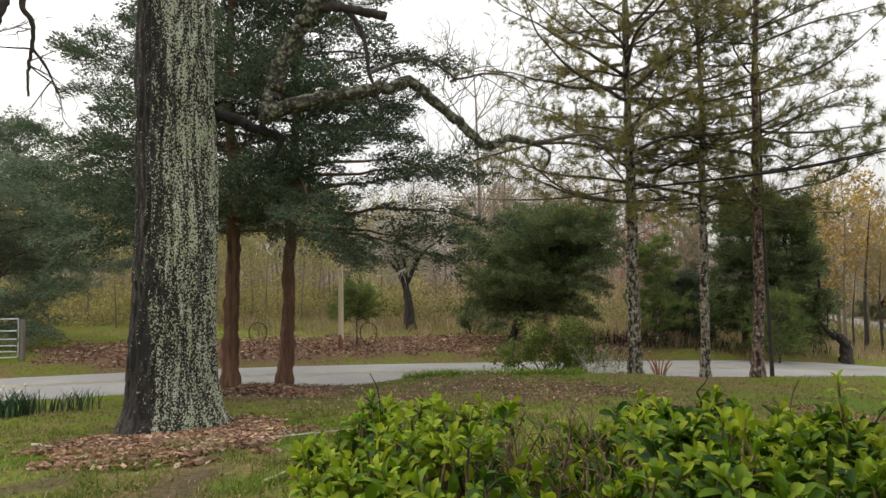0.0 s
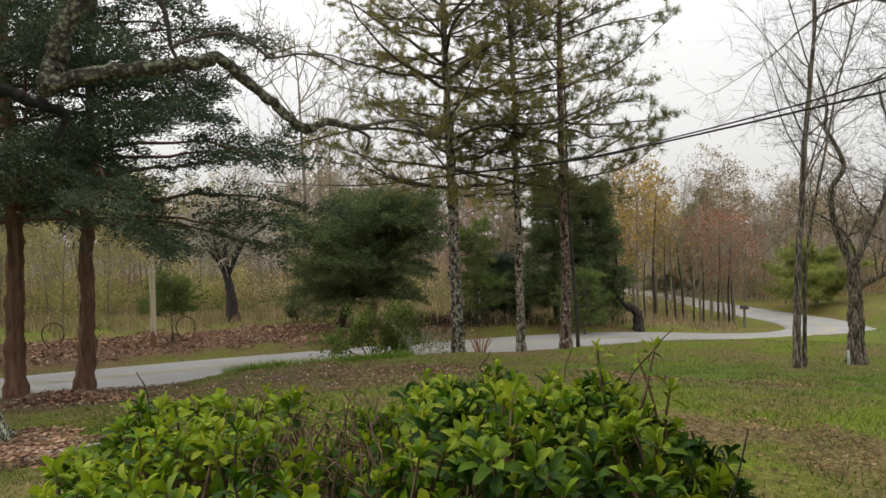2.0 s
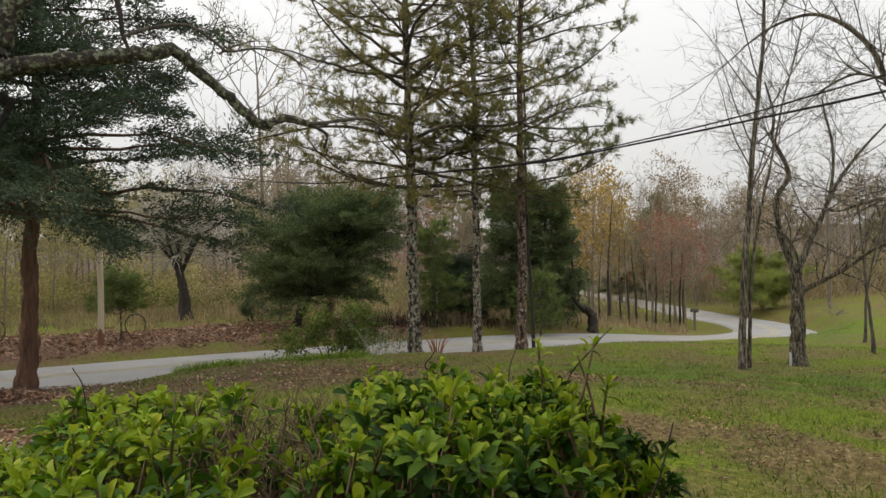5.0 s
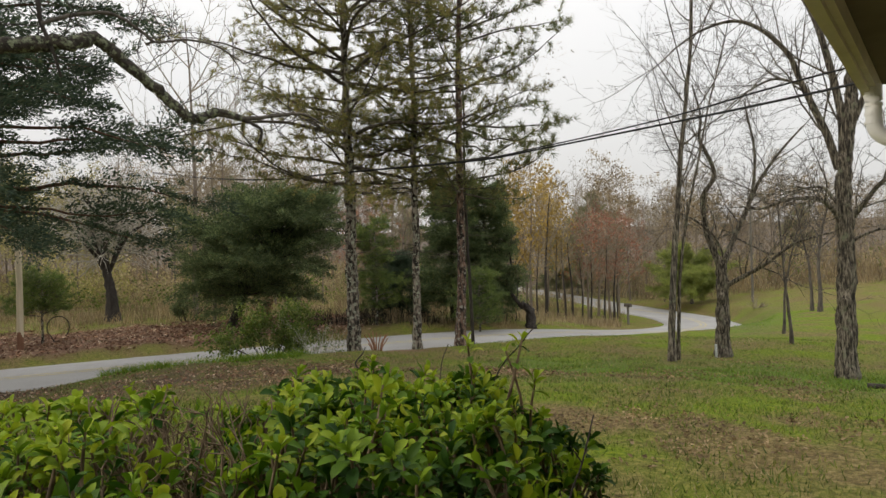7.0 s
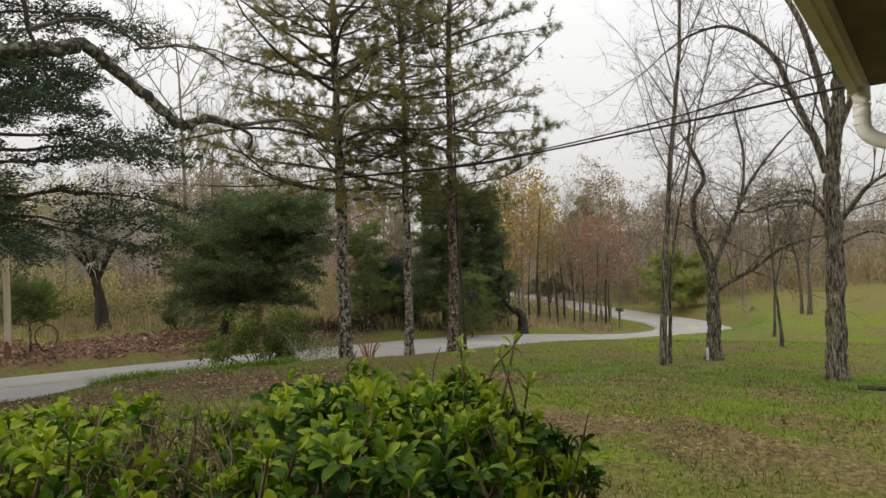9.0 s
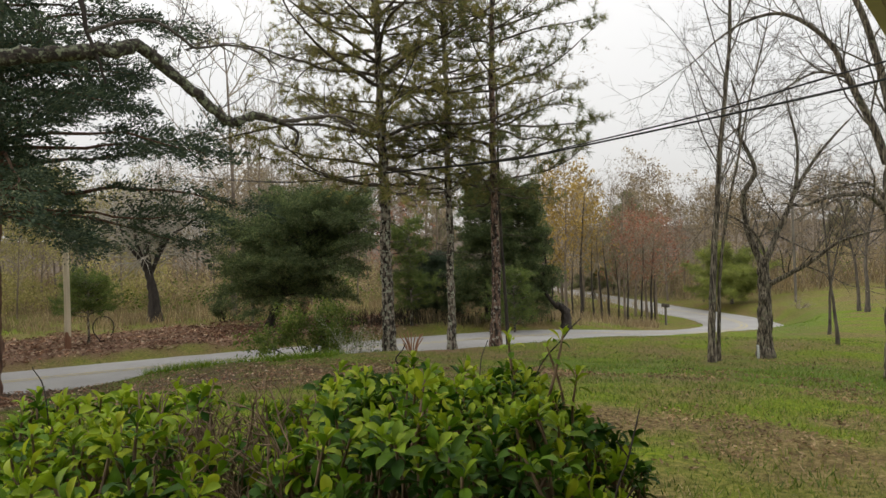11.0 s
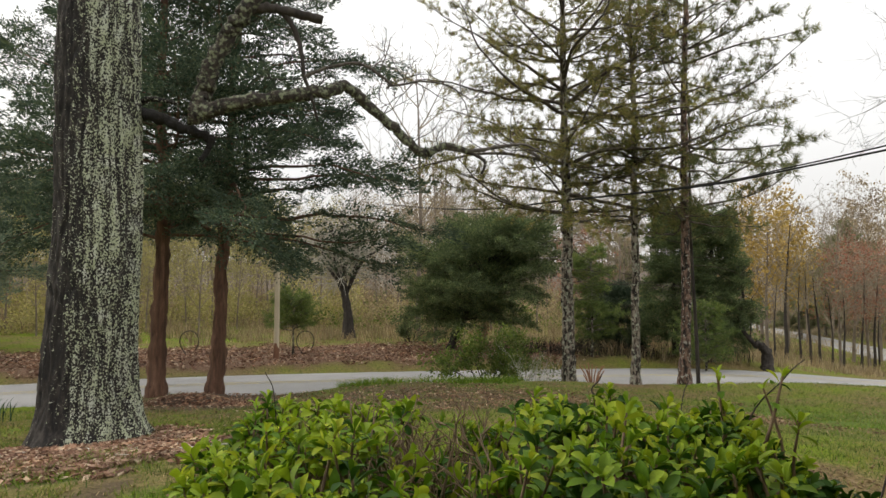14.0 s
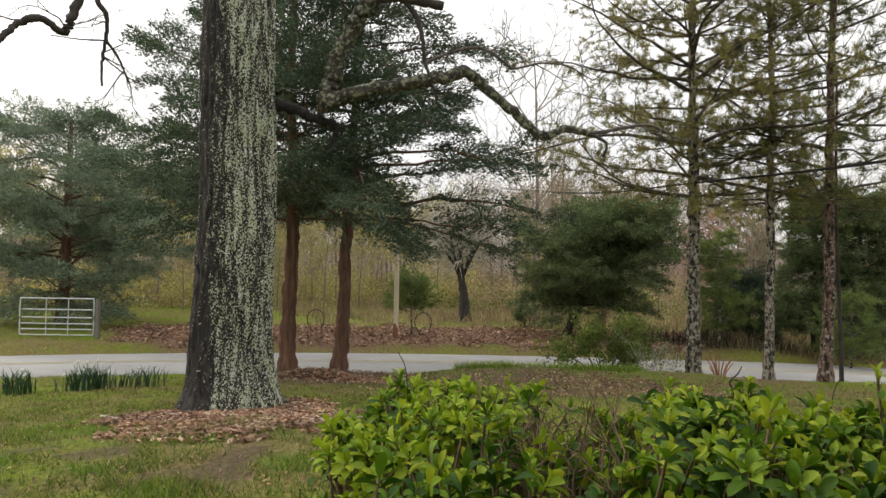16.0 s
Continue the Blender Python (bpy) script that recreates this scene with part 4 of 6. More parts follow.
    limb([(-4.97, 7.64, 5.3), (-4.87, 7.7, 5.15), (-4.83, 7.79, 5.01), (-4.78, 7.87, 4.8)], 0.02, 0.008, material=M_DARK_BARK, twigs=3, sides=6)
    limb([(-4.97, 7.64, 5.3), (-5.21, 7.47, 5.26), (-5.46, 7.29, 5.25)], 0.013, 0.004, material=M_DARK_BARK, sides=5)


build_oak()

# ---- cedars, pines and bare trees along the road ----
cedar("cedar_tree", (-5.23, 15.68), 12.5, 0.20, 3.7, 4.2, 11, "tall cedar with shaggy reddish-brown bark beside the road", M_CEDAR, step=0.10, gap=0.2, size=0.85)
cedar("cedar_tree", (-4.11, 16.43), 12.0, 0.19, 3.9, 5.8, 12, "tall cedar with shaggy reddish-brown bark beside the road", M_CEDAR, (0.55, 0), step=0.085, gap=0.18, size=0.85)
cedar("cedar_tree", (-10.0, 21.73), 12.0, 0.2, 4.2, 4.8, 13, "tall open cedar behind the old oak", M_CEDAR, step=0.13, gap=0.25, size=0.95)
# this far cedar wears the sprays paled for haze
cedar("cedar_tree", (-19.14, 26.77), 9.4, 0.28, 0.7, 6.0, 14, "broad dark cedar at the edge of the field", M_CEDAR_HAZED, profile=rounded, step=0.13, size=1.15, dense=2)
cedar("cedar_tree", (2.75, 27.36), 5.3, 0.17, 1.0, 3.7, 15, "round dark cedar with several trunks beyond the road", M_CEDAR_DARK, (2.3, 0), profile=rounded, trunks=2, step=0.062, size=0.85, dense=2, rise=0.2, bark=M_DARK_BARK)
cedar("cedar_tree", (11.55, 24.7), 5.6, 0.14, 0.7, 1.7, 16, "dark young cedar beyond the road", M_CEDAR_DARK, step=0.06, size=0.75, dense=3, bark=M_DARK_BARK)
cedar("cedar_tree", (13.3, 24.78), 5.8, 0.14, 0.5, 1.9, 17, "dark young cedar beyond the road", M_CEDAR_DARK, step=0.06, size=0.75, dense=3, bark=M_DARK_BARK)
cedar("cedar_tree", (10.12, 27.23), 2.7, 0.10, 0.3, 1.5, 18, "low dark cedar mound beyond the road", M_CEDAR, profile=rounded, step=0.05, size=0.6, dense=3, bark=M_DARK_BARK)

pine("pine_tree", (5.27, 17.67), 13.5, 0.19, 5.0, 4.3, 21, "tall pine with grey plated bark and spreading limbs", limb=M_PINE_LIMB, lean=(-0.1, 0), sparse=0.93, snags=18, whorl=4, step=0.40, droop=0.12, cones=0.4, size=0.175)
pine("pine_tree", (7.01, 17.29), 12.5, 0.125, 4.7, 1.8, 22, "slender pine with lichened bark at the road edge", limb=M_PINE_LIMB, lean=(-0.12, 0), sparse=0.92, snags=10, step=0.36, droop=0.05, cones=0.2, size=0.185)
pine("pine_tree", (8.18, 16.89), 13.0, 0.15, 4.5, 3.0, 23, "slender pine with reddish bark at the road edge", M_RED_PINE, lean=(0.25, 0), limb=M_PINE_LIMB, needles=M_NEEDLE_DARK, sparse=0.86, snags=10, step=0.4, droop=0.12, size=0.215, cones=0.3)
pine("pine_tree", (8.04, 24.24), 4.3, 0.05, 0.8, 0.9, 24, "light green young pine beyond the road", needles=M_NEEDLE2, step=0.2, size=0.24)
pine("pine_tree", (11.38, 21.89), 2.6, 0.04, 0.4, 0.8, 25, "light green young pine beyond the road", needles=M_NEEDLE2, step=0.16, size=0.2)
pine("pine_sapling", (-3.49, 25.71), 2.5, 0.045, 1.0, 0.75, 26, "bushy pine sapling beside the wooden pole", step=0.1, size=0.22, needles=M_NEEDLE2)
pine("pine_tree", (38.36, 38.19), 3.9, 0.12, 0.8, 3.2, 27, "yellowish-green spreading pine at the road bend", needles=M_NEEDLE3, step=0.22, size=0.4)

bare_tree("fruit_tree", (-1.78, 33.61), 3.3, 0.30, ORCHARD, 31, M_DARK_BARK, "bare old fruit tree with a dark stout trunk and pale twigs", twig=M_PALE_TWIG)
bare_tree("slender_tree", (10.91, 11.33), 12.5, 0.082, SLENDER, 32, M_LAWN_BARK, "slender bare tree with two stems on the lawn", group="lawn trees")
bare_tree("slender_tree", (11.21, 11.45), 9.0, 0.045, SLENDER, 33, M_LAWN_BARK, "thin bare tree close beside a taller one", group="lawn trees")
for k, (place, h, r, seed) in enumerate((((15.94, 12.17), 4.2, 0.045, 36), ((18.41, 14.36), 4.2, 0.045, 37), ((28.43, 20.34), 5.6, 0.10, 38), ((29.21, 21.31), 5.6, 0.08, 39))):
    bare_tree("bare_tree", place, h, r, dict(SPREAD, kids=(11, 5, 3), angle=(42, 40, 40), ratio=(0.38, 0.5, 0.5), rise=(0.01, 0.07, 0.05), low=(0.4, 0.2, 0.15, 0.2), end=3, least=0.004, slim=0.3), seed, M_GREY_BARK, "small bare tree with a dark trunk on the lawn", group="lawn trees")


def shaped_tree(name, place, seed, label, limbs, trunk, r0, r1, material, form=None, sides=18):
    """A tree whose main limbs follow given lines; finer branches grow from them."""
    rng = np.random.default_rng(seed)
    x0, y0, z0 = stand(place, 0.05)
    at = np.array([x0, y0, z0])
    root = thing(name, (x0, y0, z0), label, "tree", "lawn trees")
    line = curve(np.vstack([at, np.array(trunk)]), 6) - at
    radii = np.linspace(r0, r1, len(line)) + r0 * 0.4 * np.exp(-line[:, 2] / 0.3)
    part("trunk", rough_trunk("trunk", line, radii, material, sides + 10, r0 * 0.5, 11.0), root)
    twigs = Heap()
    form = form or dict(seg=(0.3, 0.25, 0.2, 0.18), bend=(0.12, 0.16, 0.16, 0.14), rise=(0.03, 0.04, 0.03, 0.02), kids=(5, 7, 5), angle=(45, 46, 42), ratio=(0.5, 0.5, 0.5), low=(0.2, 0.15, 0.2), thin=0.25, end=3, slim=0.45, least=0.0036)
    for points, ra, rb in limbs:
        c = curve(np.array(points), 6) - at
        h = Heap()
        rr = np.linspace(ra * 0.68, rb * 0.65, len(c))
        tube(h, c, rr, 9, True)
        part("limb", h.mesh("limb", material, True), root)
        dirs = unit(np.gradient(c, axis=0))
        for i in range(3, len(c)):
            if rng.random() < 0.6:
                continue
            d = unit(dirs[i] + rng.normal(size=3) * 0.75 + np.array([0, 0, 0.3]))
            out, tips = [], []
            grow(rng, c[i], d, 0.9 + 1.3 * rng.random(), max(0.009, rr[i] * 0.35), 1, form, out, tips)
            for pts, radii2, lv in out:
                tube(twigs, pts, radii2, 4 if lv < 2 else 3, False)
    tagged(part("twigwork", twigs.mesh("twigwork", material, True), root), kind="stuff")


shaped_tree("forked_tree", (12.69, 11.52), 41, "bare dark-trunked forked tree with a twisted limb on the lawn", [
    ([(12.71, 11.5, 1.92), (12.58, 11.64, 2.45), (12.48, 11.74, 2.93), (12.45, 11.78, 3.7), (12.63, 11.58, 4.23), (12.45, 11.65, 4.79), (12.35, 11.75, 5.15), (12.31, 11.66, 5.68), (12.19, 11.78, 6.45)], 0.13, 0.03),
    ([(12.73, 11.48, 2.03), (13.04, 11.4, 2.71), (13.29, 11.27, 3.32), (13.57, 11.08, 4.06), (13.92, 10.79, 4.72), (14.29, 10.46, 5.29)], 0.11, 0.03),
    ([(13.31, 11.25, 3.39), (13.42, 11.12, 4.06), (13.43, 11.1, 4.88), (13.34, 11.21, 5.72), (13.32, 11.24, 6.0)], 0.06, 0.025),
    ([(12.79, 11.42, 1.55), (12.92, 11.0, 1.79), (13.08, 10.51, 2.09), (13.23, 10.03, 2.47), (13.35, 9.56, 2.65), (13.5, 9.03, 2.77)], 0.09, 0.025),
    ([(12.7, 11.37, 2.1), (12.34, 11.35, 2.72), (11.84, 11.47, 3.13), (11.36, 11.69, 3.34)], 0.05, 0.02)],
    [(12.7, 11.51, 0.52), (12.71, 11.5, 1.34), (12.7, 11.51, 2.06)], 0.165, 0.125, M_LAWN_BARK)
shaped_tree("lawn_oak", (11.71, 7.78), 42, "large bare oak with crooked spreading limbs on the lawn", [
    ([(11.72, 7.77, 2.82), (11.46, 7.84, 3.18), (11.17, 7.95, 3.34), (10.75, 8.2, 3.31), (10.35, 8.42, 3.17), (10.07, 8.61, 3.23)], 0.085, 0.02),
    ([(11.71, 7.78, 3.08), (11.7, 8.11, 3.53), (11.55, 8.46, 3.56), (11.32, 8.9, 3.43)], 0.05, 0.018),
    ([(11.69, 7.82, 3.86), (11.52, 7.9, 4.49), (11.33, 8.02, 5.02), (11.14, 8.14, 5.56), (10.96, 8.23, 6.04), (10.64, 8.49, 6.51), (10.26, 8.79, 6.75), (9.79, 9.17, 6.63), (9.37, 9.48, 6.3)], 0.11, 0.025),
    ([(11.73, 7.76, 3.96), (11.73, 7.76, 4.79), (11.64, 7.89, 5.75), (11.5, 8.09, 6.75), (11.29, 8.38, 7.46), (10.93, 8.82, 7.92)], 0.12, 0.05),
    ([(11.16, 8.11, 5.45), (10.74, 8.36, 5.58), (10.3, 8.61, 5.35), (9.98, 8.86, 5.01)], 0.04, 0.015),
    ([(11.78, 7.69, 2.92), (11.82, 7.45, 3.21), (11.88, 7.19, 3.54), (11.98, 6.86, 3.75), (12.13, 6.41, 3.88)], 0.08, 0.03),
    ([(11.77, 7.7, 2.5), (11.97, 7.56, 2.65), (12.22, 7.32, 2.74), (12.47, 6.9, 2.57)], 0.05, 0.02),
    ([(11.77, 7.69, 4.47), (11.97, 7.39, 5.34), (12.2, 7.02, 6.16), (12.44, 6.59, 7.02)], 0.1, 0.04)],
    [(11.72, 7.77, 1.16), (11.74, 7.75, 2.4), (11.73, 7.76, 3.54), (11.77, 7.69, 4.47), (11.83, 7.61, 5.69), (11.81, 7.63, 7.56)], 0.165, 0.09, M_LAWN_BARK)
shaped_tree("bent_tree", (14.69, 23.59), 43, "crooked dark bent tree at the roadside", [
    ([(14.45, 23.85, 0.06), (14.05, 24.09, 0.67), (13.91, 24.17, 1.16), (14.07, 24.07, 1.89), (13.99, 24.12, 2.86)], 0.14, 0.04)],
    [(14.75, 23.67, -0.36), (14.68, 23.72, -0.02), (14.39, 23.89, 0.23)], 0.19, 0.15, M_DARK_BARK)

# ---- the woods behind ----
M_BUD = foliage("leaf_bud", [(0.0, (0.10, 0.06, 0.035)), (1.0, (0.22, 0.16, 0.07))], 0.7, 0.2)


def woods_tree(seed, height, r0, label, material=M_HAZED_TWIG, leaf=None, amount=0, size=0.3, place=(0, 60), name="woodland_tree", form=WOODS, category="tree", group="distant woods"):
    root, tips = bare_tree(name, place, height, r0, form, seed, M_WOOD_TRUNK if material is M_HAZED_TWIG else material, label, group=group, twig=M_HAZED_TWIG, plain=True)
    if leaf:
        rng = np.random.default_rng(seed + 900)
        h = Heap()
        spots = np.concatenate([p[1:] for p, _ in tips])
        spots = spots[rng.random(len(spots)) < amount]
        tv, tf = leaf_cluster(rng, 6, 0.16)
        scatter(h, tv, tf, spots + rng.normal(size=spots.shape) * 0.12, rng.normal(size=spots.shape), size * (0.6 + 0.8 * rng.random(len(spots))), rng)
        part("crown", h.mesh("crown", leaf), root)
    return root


def polar(az, r):
    return (r * math.sin(math.radians(az)), r * math.cos(math.radians(az)))


def plant(ob, az, r, size, turn):
    x, y, z = stand(polar(az, r), 0.05)
    return copy_thing(ob, pose(x, y, z, 0, 0, turn) @ Matrix.Diagonal((size, size, size, 1)))


BARE = "bare grey-brown deciduous tree in the woods behind the field"
kinds = [
    woods_tree(101, 10.5, 0.10, BARE, place=polar(-30, 62)),
    woods_tree(102, 9.0, 0.08, BARE, place=polar(12, 66)),
    woods_tree(103, 11.5, 0.11, BARE, place=polar(26, 70)),
    woods_tree(104, 8.0, 0.07, BARE, place=polar(50, 72)),
    woods_tree(105, 9.5, 0.085, "budding olive-green tree in the woods behind the field", leaf=M_OLIVE, amount=0.6, size=0.36, place=polar(-20, 50)),
    woods_tree(106, 9.0, 0.085, "tree with lingering tan leaves in the woods behind", leaf=M_DEADGRASS, amount=0.45, size=0.34, place=polar(44, 80)),
]
rng = np.random.default_rng(77)
for i in range(215):
    az = -47 + 114 * (i + rng.random()) / 215
    r = rng.uniform(56, 92) if 28 < az else rng.uniform(50, 84)
    if 46 < az:
        r = rng.uniform(66, 100)
    x, y = polar(az, r)
    if to_road(np.array([x]), np.array([y]))[0][0] < 4.5:
        continue
    pick = 4 if (az < -4 and rng.random() < 0.7) else 5 if (az > -2 and rng.random() < 0.4) else int(rng.integers(0, 4))
    plant(kinds[pick], az, r, rng.uniform(0.75, 1.15) * (0.97 if az > 40 else 1.24 if r > 70 else 0.98), rng.uniform(0, 360))
# olive trees just behind the field, seen between the trunks
for az, r, s in ((-29, 44, 0.72), (-25.5, 46, 0.8), (-21, 45, 0.7), (-18, 48, 0.85), (-14.5, 46, 0.75), (-11, 49, 0.8), (-32, 47, 0.8), (-39, 50, 0.9), (-23.5, 41, 0.6), (-16.5, 42, 0.55), (-12.5, 41, 0.6), (-8.5, 43, 0.6), (-34.5, 44, 0.7), (-27, 40, 0.55), (-19.5, 40, 0.5), (-3.5, 46, 0.7), (2.5, 47, 0.65)):
    plant(kinds[4], az, r, s, az * 37)
for az, r, s in ((-15.5, 36, 0.75), (5, 41, 0.95), (9.5, 39, 0.85), (-5.5, 44, 0.9), (1.5, 43, 1.0), (13.5, 38, 0.7), (4.6, 30.5, 1.0), (11.5, 31, 0.75), (3.1, 34, 1.3), (26.5, 40, 1.0), (41.5, 62, 0.9), (43, 58, 0.8), (46.5, 63, 0.85), (36.2, 56, 1.0), (34.6, 52, 0.95)):
    plant(kinds[int(abs(az) * 2) % 4], az, r, s, az * 51)

woods_tree(114, 12.0, 0.06, "slim budding tree behind the roadside pines", material=M_DARK_BARK, leaf=M_BUD, amount=0.35, size=0.09, place=(9.23, 18.16), form=dict(SLENDER, ratio=(0.34, 0.5, 0.5), angle=(62, 42, 40), low=(0.45, 0.2, 0.2)), group="budding trees")
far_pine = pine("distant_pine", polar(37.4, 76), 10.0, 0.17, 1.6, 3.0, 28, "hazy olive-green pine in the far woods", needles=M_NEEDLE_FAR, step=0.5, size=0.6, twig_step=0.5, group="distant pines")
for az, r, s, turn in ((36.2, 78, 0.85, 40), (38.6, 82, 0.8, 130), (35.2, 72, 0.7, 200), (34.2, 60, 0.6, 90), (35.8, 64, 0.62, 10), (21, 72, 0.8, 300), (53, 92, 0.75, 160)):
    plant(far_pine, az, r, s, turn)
YL = "tree with pale yellow leaves at the edge of the woods"
yellow = woods_tree(111, 7.6, 0.11, YL, leaf=M_YELLOW, amount=0.75, size=0.36, place=polar(31.5, 42))
plant(yellow, 33.3, 46, 0.95, 120)
plant(yellow, 31.9, 38, 0.95, 220)
russet = woods_tree(112, 6.0, 0.10, "young tree with russet leaves beside the road bend", leaf=M_RED, amount=0.3, size=0.25, place=polar(38.6, 43))
for az, r, s, turn in ((36.8, 41, 0.9, 60), (37.6, 45, 1.05, 140), (17.9, 33, 0.85, 200), (16.6, 36, 0.8, 20), (39.3, 47, 1.0, 260), (40.2, 60, 1.1, 10)):
    plant(russet, az, r, s, turn)
row = woods_tree(113, 7.0, 0.11, "slim dark-trunked tree in the row along the road", material=M_DARK_BARK, place=polar(33.2, 37), group="roadside row", form=dict(WOODS, low=(0.5, 0.15, 0.2), kids=(9, 6, 4)))
for k, az in enumerate((32.4, 34.2, 34.9, 35.5, 36.3, 37.0, 38.1, 38.9, 39.2, 30.3, 29.4)):
    plant(row, az, 36 + 0.9 * k % 8, 0.56 + 0.07 * (k * 5 % 4), 47 * k)


def thicket(name, label, count, az0, az1, r0, r1, h0, h1, material, width, seed, clear=3.2, lean=0.3):
    """Upright dry stems too many to count, as one piece of stuff."""
    rng = np.random.default_rng(seed)
    az, r = np.radians(rng.uniform(az0, az1, count)), rng.uniform(r0, r1, count)
    x, y = r * np.sin(az), r * np.cos(az)
    lump = np.array([noise.noise((a * 0.45, b * 0.45, seed)) for a, b in zip(x, y)])
    d, _ = to_road(x, y)
    keep = (lump > -0.25 + 0.3 * rng.random(count)) & (d > clear)
    x, y, lump = x[keep], y[keep], lump[keep]
    n = len(x)
    z = land(x, y)
    h = rng.uniform(h0, h1, n) * (0.65 + lump)
    h = np.clip(h, h0 * 0.5, h1 * 1.3)
    a = rng.uniform(0, 6.28, n)
    side = np.stack([np.cos(a), np.sin(a), 0 * a], -1) * (width * (0.6 + 0.8 * rng.random(n)))[:, None]
    foot = np.stack([x, y, z - 0.03], -1)
    bow = rng.normal(size=(n, 3)) * lean * h[:, None] * np.array([1, 1, 0.1])
    mid = foot + np.stack([0 * h, 0 * h, h * 0.55], -1) + bow * 0.35
    top = foot + np.stack([0 * h, 0 * h, h], -1) + bow
    v = np.stack([foot - side, foot + side, mid + side * 0.8, mid - side * 0.8, top], 1).reshape(-1, 3)
    o = np.arange(n)[:, None] * 5
    me = to_mesh(name, v, [o + np.array([[0, 1, 2, 3]]), o + np.array([[3, 2, 4]])], material)
    tagged(new(name, me), label, name.replace("_", " "), kind="stuff")


thicket("dead_grass", "tall dry tan grass at the edge of the woods", 15000, -20, 30, 31, 46, 0.35, 0.9, M_DEADGRASS, 0.014, 3)
thicket("dead_grass", "dry tan weeds along the far side of the road", 12000, 19, 39.5, 24.5, 44, 0.3, 0.7, M_DEADGRASS, 0.012, 5, 2.9)
thicket("brush", "grey-brown leafless brush under the woods", 15000, -45, 40, 42, 62, 0.5, 1.8, M_DEADGRASS, 0.014, 7, 4, 0.6)
thicket("brush", "grey-brown leafless brush under the woods", 9000, 40, 66, 66, 90, 1.2, 3.6, M_HAZED_TWIG, 0.03, 8, 5)
thicket("brush", "tan leafless undergrowth between the woodland trees", 26000, -46, 67, 58, 84, 1.8, 5.0, M_DEADGRASS, 0.02, 10, 5, 0.5)
thicket("brush", "dark tangled brush at the foot of the cedars", 2500, 12, 31, 25.5, 30, 0.3, 1.1, M_DARK_BARK, 0.008, 9, 3.2)


def undergrowth(label, count, az0, az1, r0, r1, h, size, material, seed, clear=4.0, lift=0.0):
    """Leafy saplings and vines too tangled to count."""
    rng = np.random.default_rng(seed)
    az, r = np.radians(rng.uniform(az0, az1, count)), rng.uniform(r0, r1, count)
    x, y = r * np.sin(az), r * np.cos(az)
    top = h * np.clip(0.45 + 1.1 * np.array([noise.noise((a * 0.22, b * 0.22, seed)) for a, b in zip(x, y)]), 0.05, 1)
    up = lift + top * rng.random(count) ** 0.8
    clump = np.array([noise.noise((a * 0.8, b * 0.8, c * 0.9 + seed)) for a, b, c in zip(x, y, up)])
    d, _ = to_road(x, y)
    keep = (d > clear) & (clump > -0.12)
    p = np.stack([x, y, land(x, y) + up], -1)[keep]
    heap = Heap()
    for k in range(3):
        tv, tf = leaf_cluster(rng, 6, 0.15)
        scatter(heap, tv, tf, p[k::3], rng.normal(size=p[k::3].shape), size * (0.5 + rng.random(len(p[k::3]))), rng)
    tagged(new("undergrowth", heap.mesh("undergrowth", material)), label, "undergrowth", kind="stuff")


undergrowth("olive-green budding undergrowth along the edge of the woods", 9000, -46, -2, 41, 56, 4.5, 0.34, M_OLIVE, 21)
undergrowth("tan and olive undergrowth along the edge of the woods", 5000, -6, 30, 40, 58, 3.8, 0.32, M_TANGLE, 22)
undergrowth("dull green undergrowth behind the cedars", 2500, -10, 32, 38, 52, 2.6, 0.3, M_BUSH, 23)
undergrowth("tan undergrowth in the far woods", 5500, 30, 67, 62, 92, 4.2, 0.4, M_TANGLE, 24, 5.0)
undergrowth("dull green undergrowth in the far woods", 1600, 36, 67, 64, 80, 4.0, 0.45, M_BUSH, 25, 5.0)

# ---- lawn, leaves and sticks ----


def grass(name, label, count, az0, az1, r0, r1, h0, h1, width, material, seed, want):
    rng = np.random.default_rng(seed)
    az = np.radians(rng.uniform(az0, az1, count))
    r = np.sqrt(rng.uniform(r0 * r0, r1 * r1, count)) if r1 > 2 * r0 and r0 > 12 else rng.uniform(r0, r1, count)
    x, y = r * np.sin(az), r * np.cos(az)
    keep = want(x, y, rng)
    x, y = x[keep], y[keep]
    n = len(x)
    z = land(x, y)
    h = rng.uniform(h0, h1, n)
    a = rng.uniform(0, 6.28, n)
    side = np.stack([np.cos(a), np.sin(a), 0 * a], -1) * width * (0.6 + 0.8 * rng.random(n))[:, None]
    foot = np.stack([x, y, z - 0.01], -1)
    top = foot + np.stack([rng.normal(size=n) * h * 0.55, rng.normal(size=n) * h * 0.55, h], -1)
    v = np.stack([foot - side, foot + side, top], 1).reshape(-1, 3)
    me = to_mesh(name, v, [np.arange(3 * n).reshape(-1, 3)], material)
    tagged(new(name, me), label, "grass", kind="stuff")


def lawn_here(x, y, rng):
    litter, soil, dry, fresh, woods = layers(x, y)
    d, _ = to_road(x, y)
    return (d > HALF + 0.15) & (rng.random(len(x)) > 0.15 + 0.85 * np.maximum(np.maximum(litter, soil), dry * 0.75))


def fresh_here(x, y, rng):
    d, _ = to_road(x, y)
    return (d > HALF + 0.1) & (layers(x, y)[3] > 0.3 + 0.3 * rng.random(len(x)))


def tufts_here(x, y, rng):
    clump = np.array([noise.noise((a * 3.1, b * 3.1, 6)) + 0.6 * noise.noise((a * 1.1, b * 1.1, 2)) for a, b in zip(x, y)])
    return lawn_here(x, y, rng) & (clump > -0.05 + 0.3 * rng.random(len(x)))


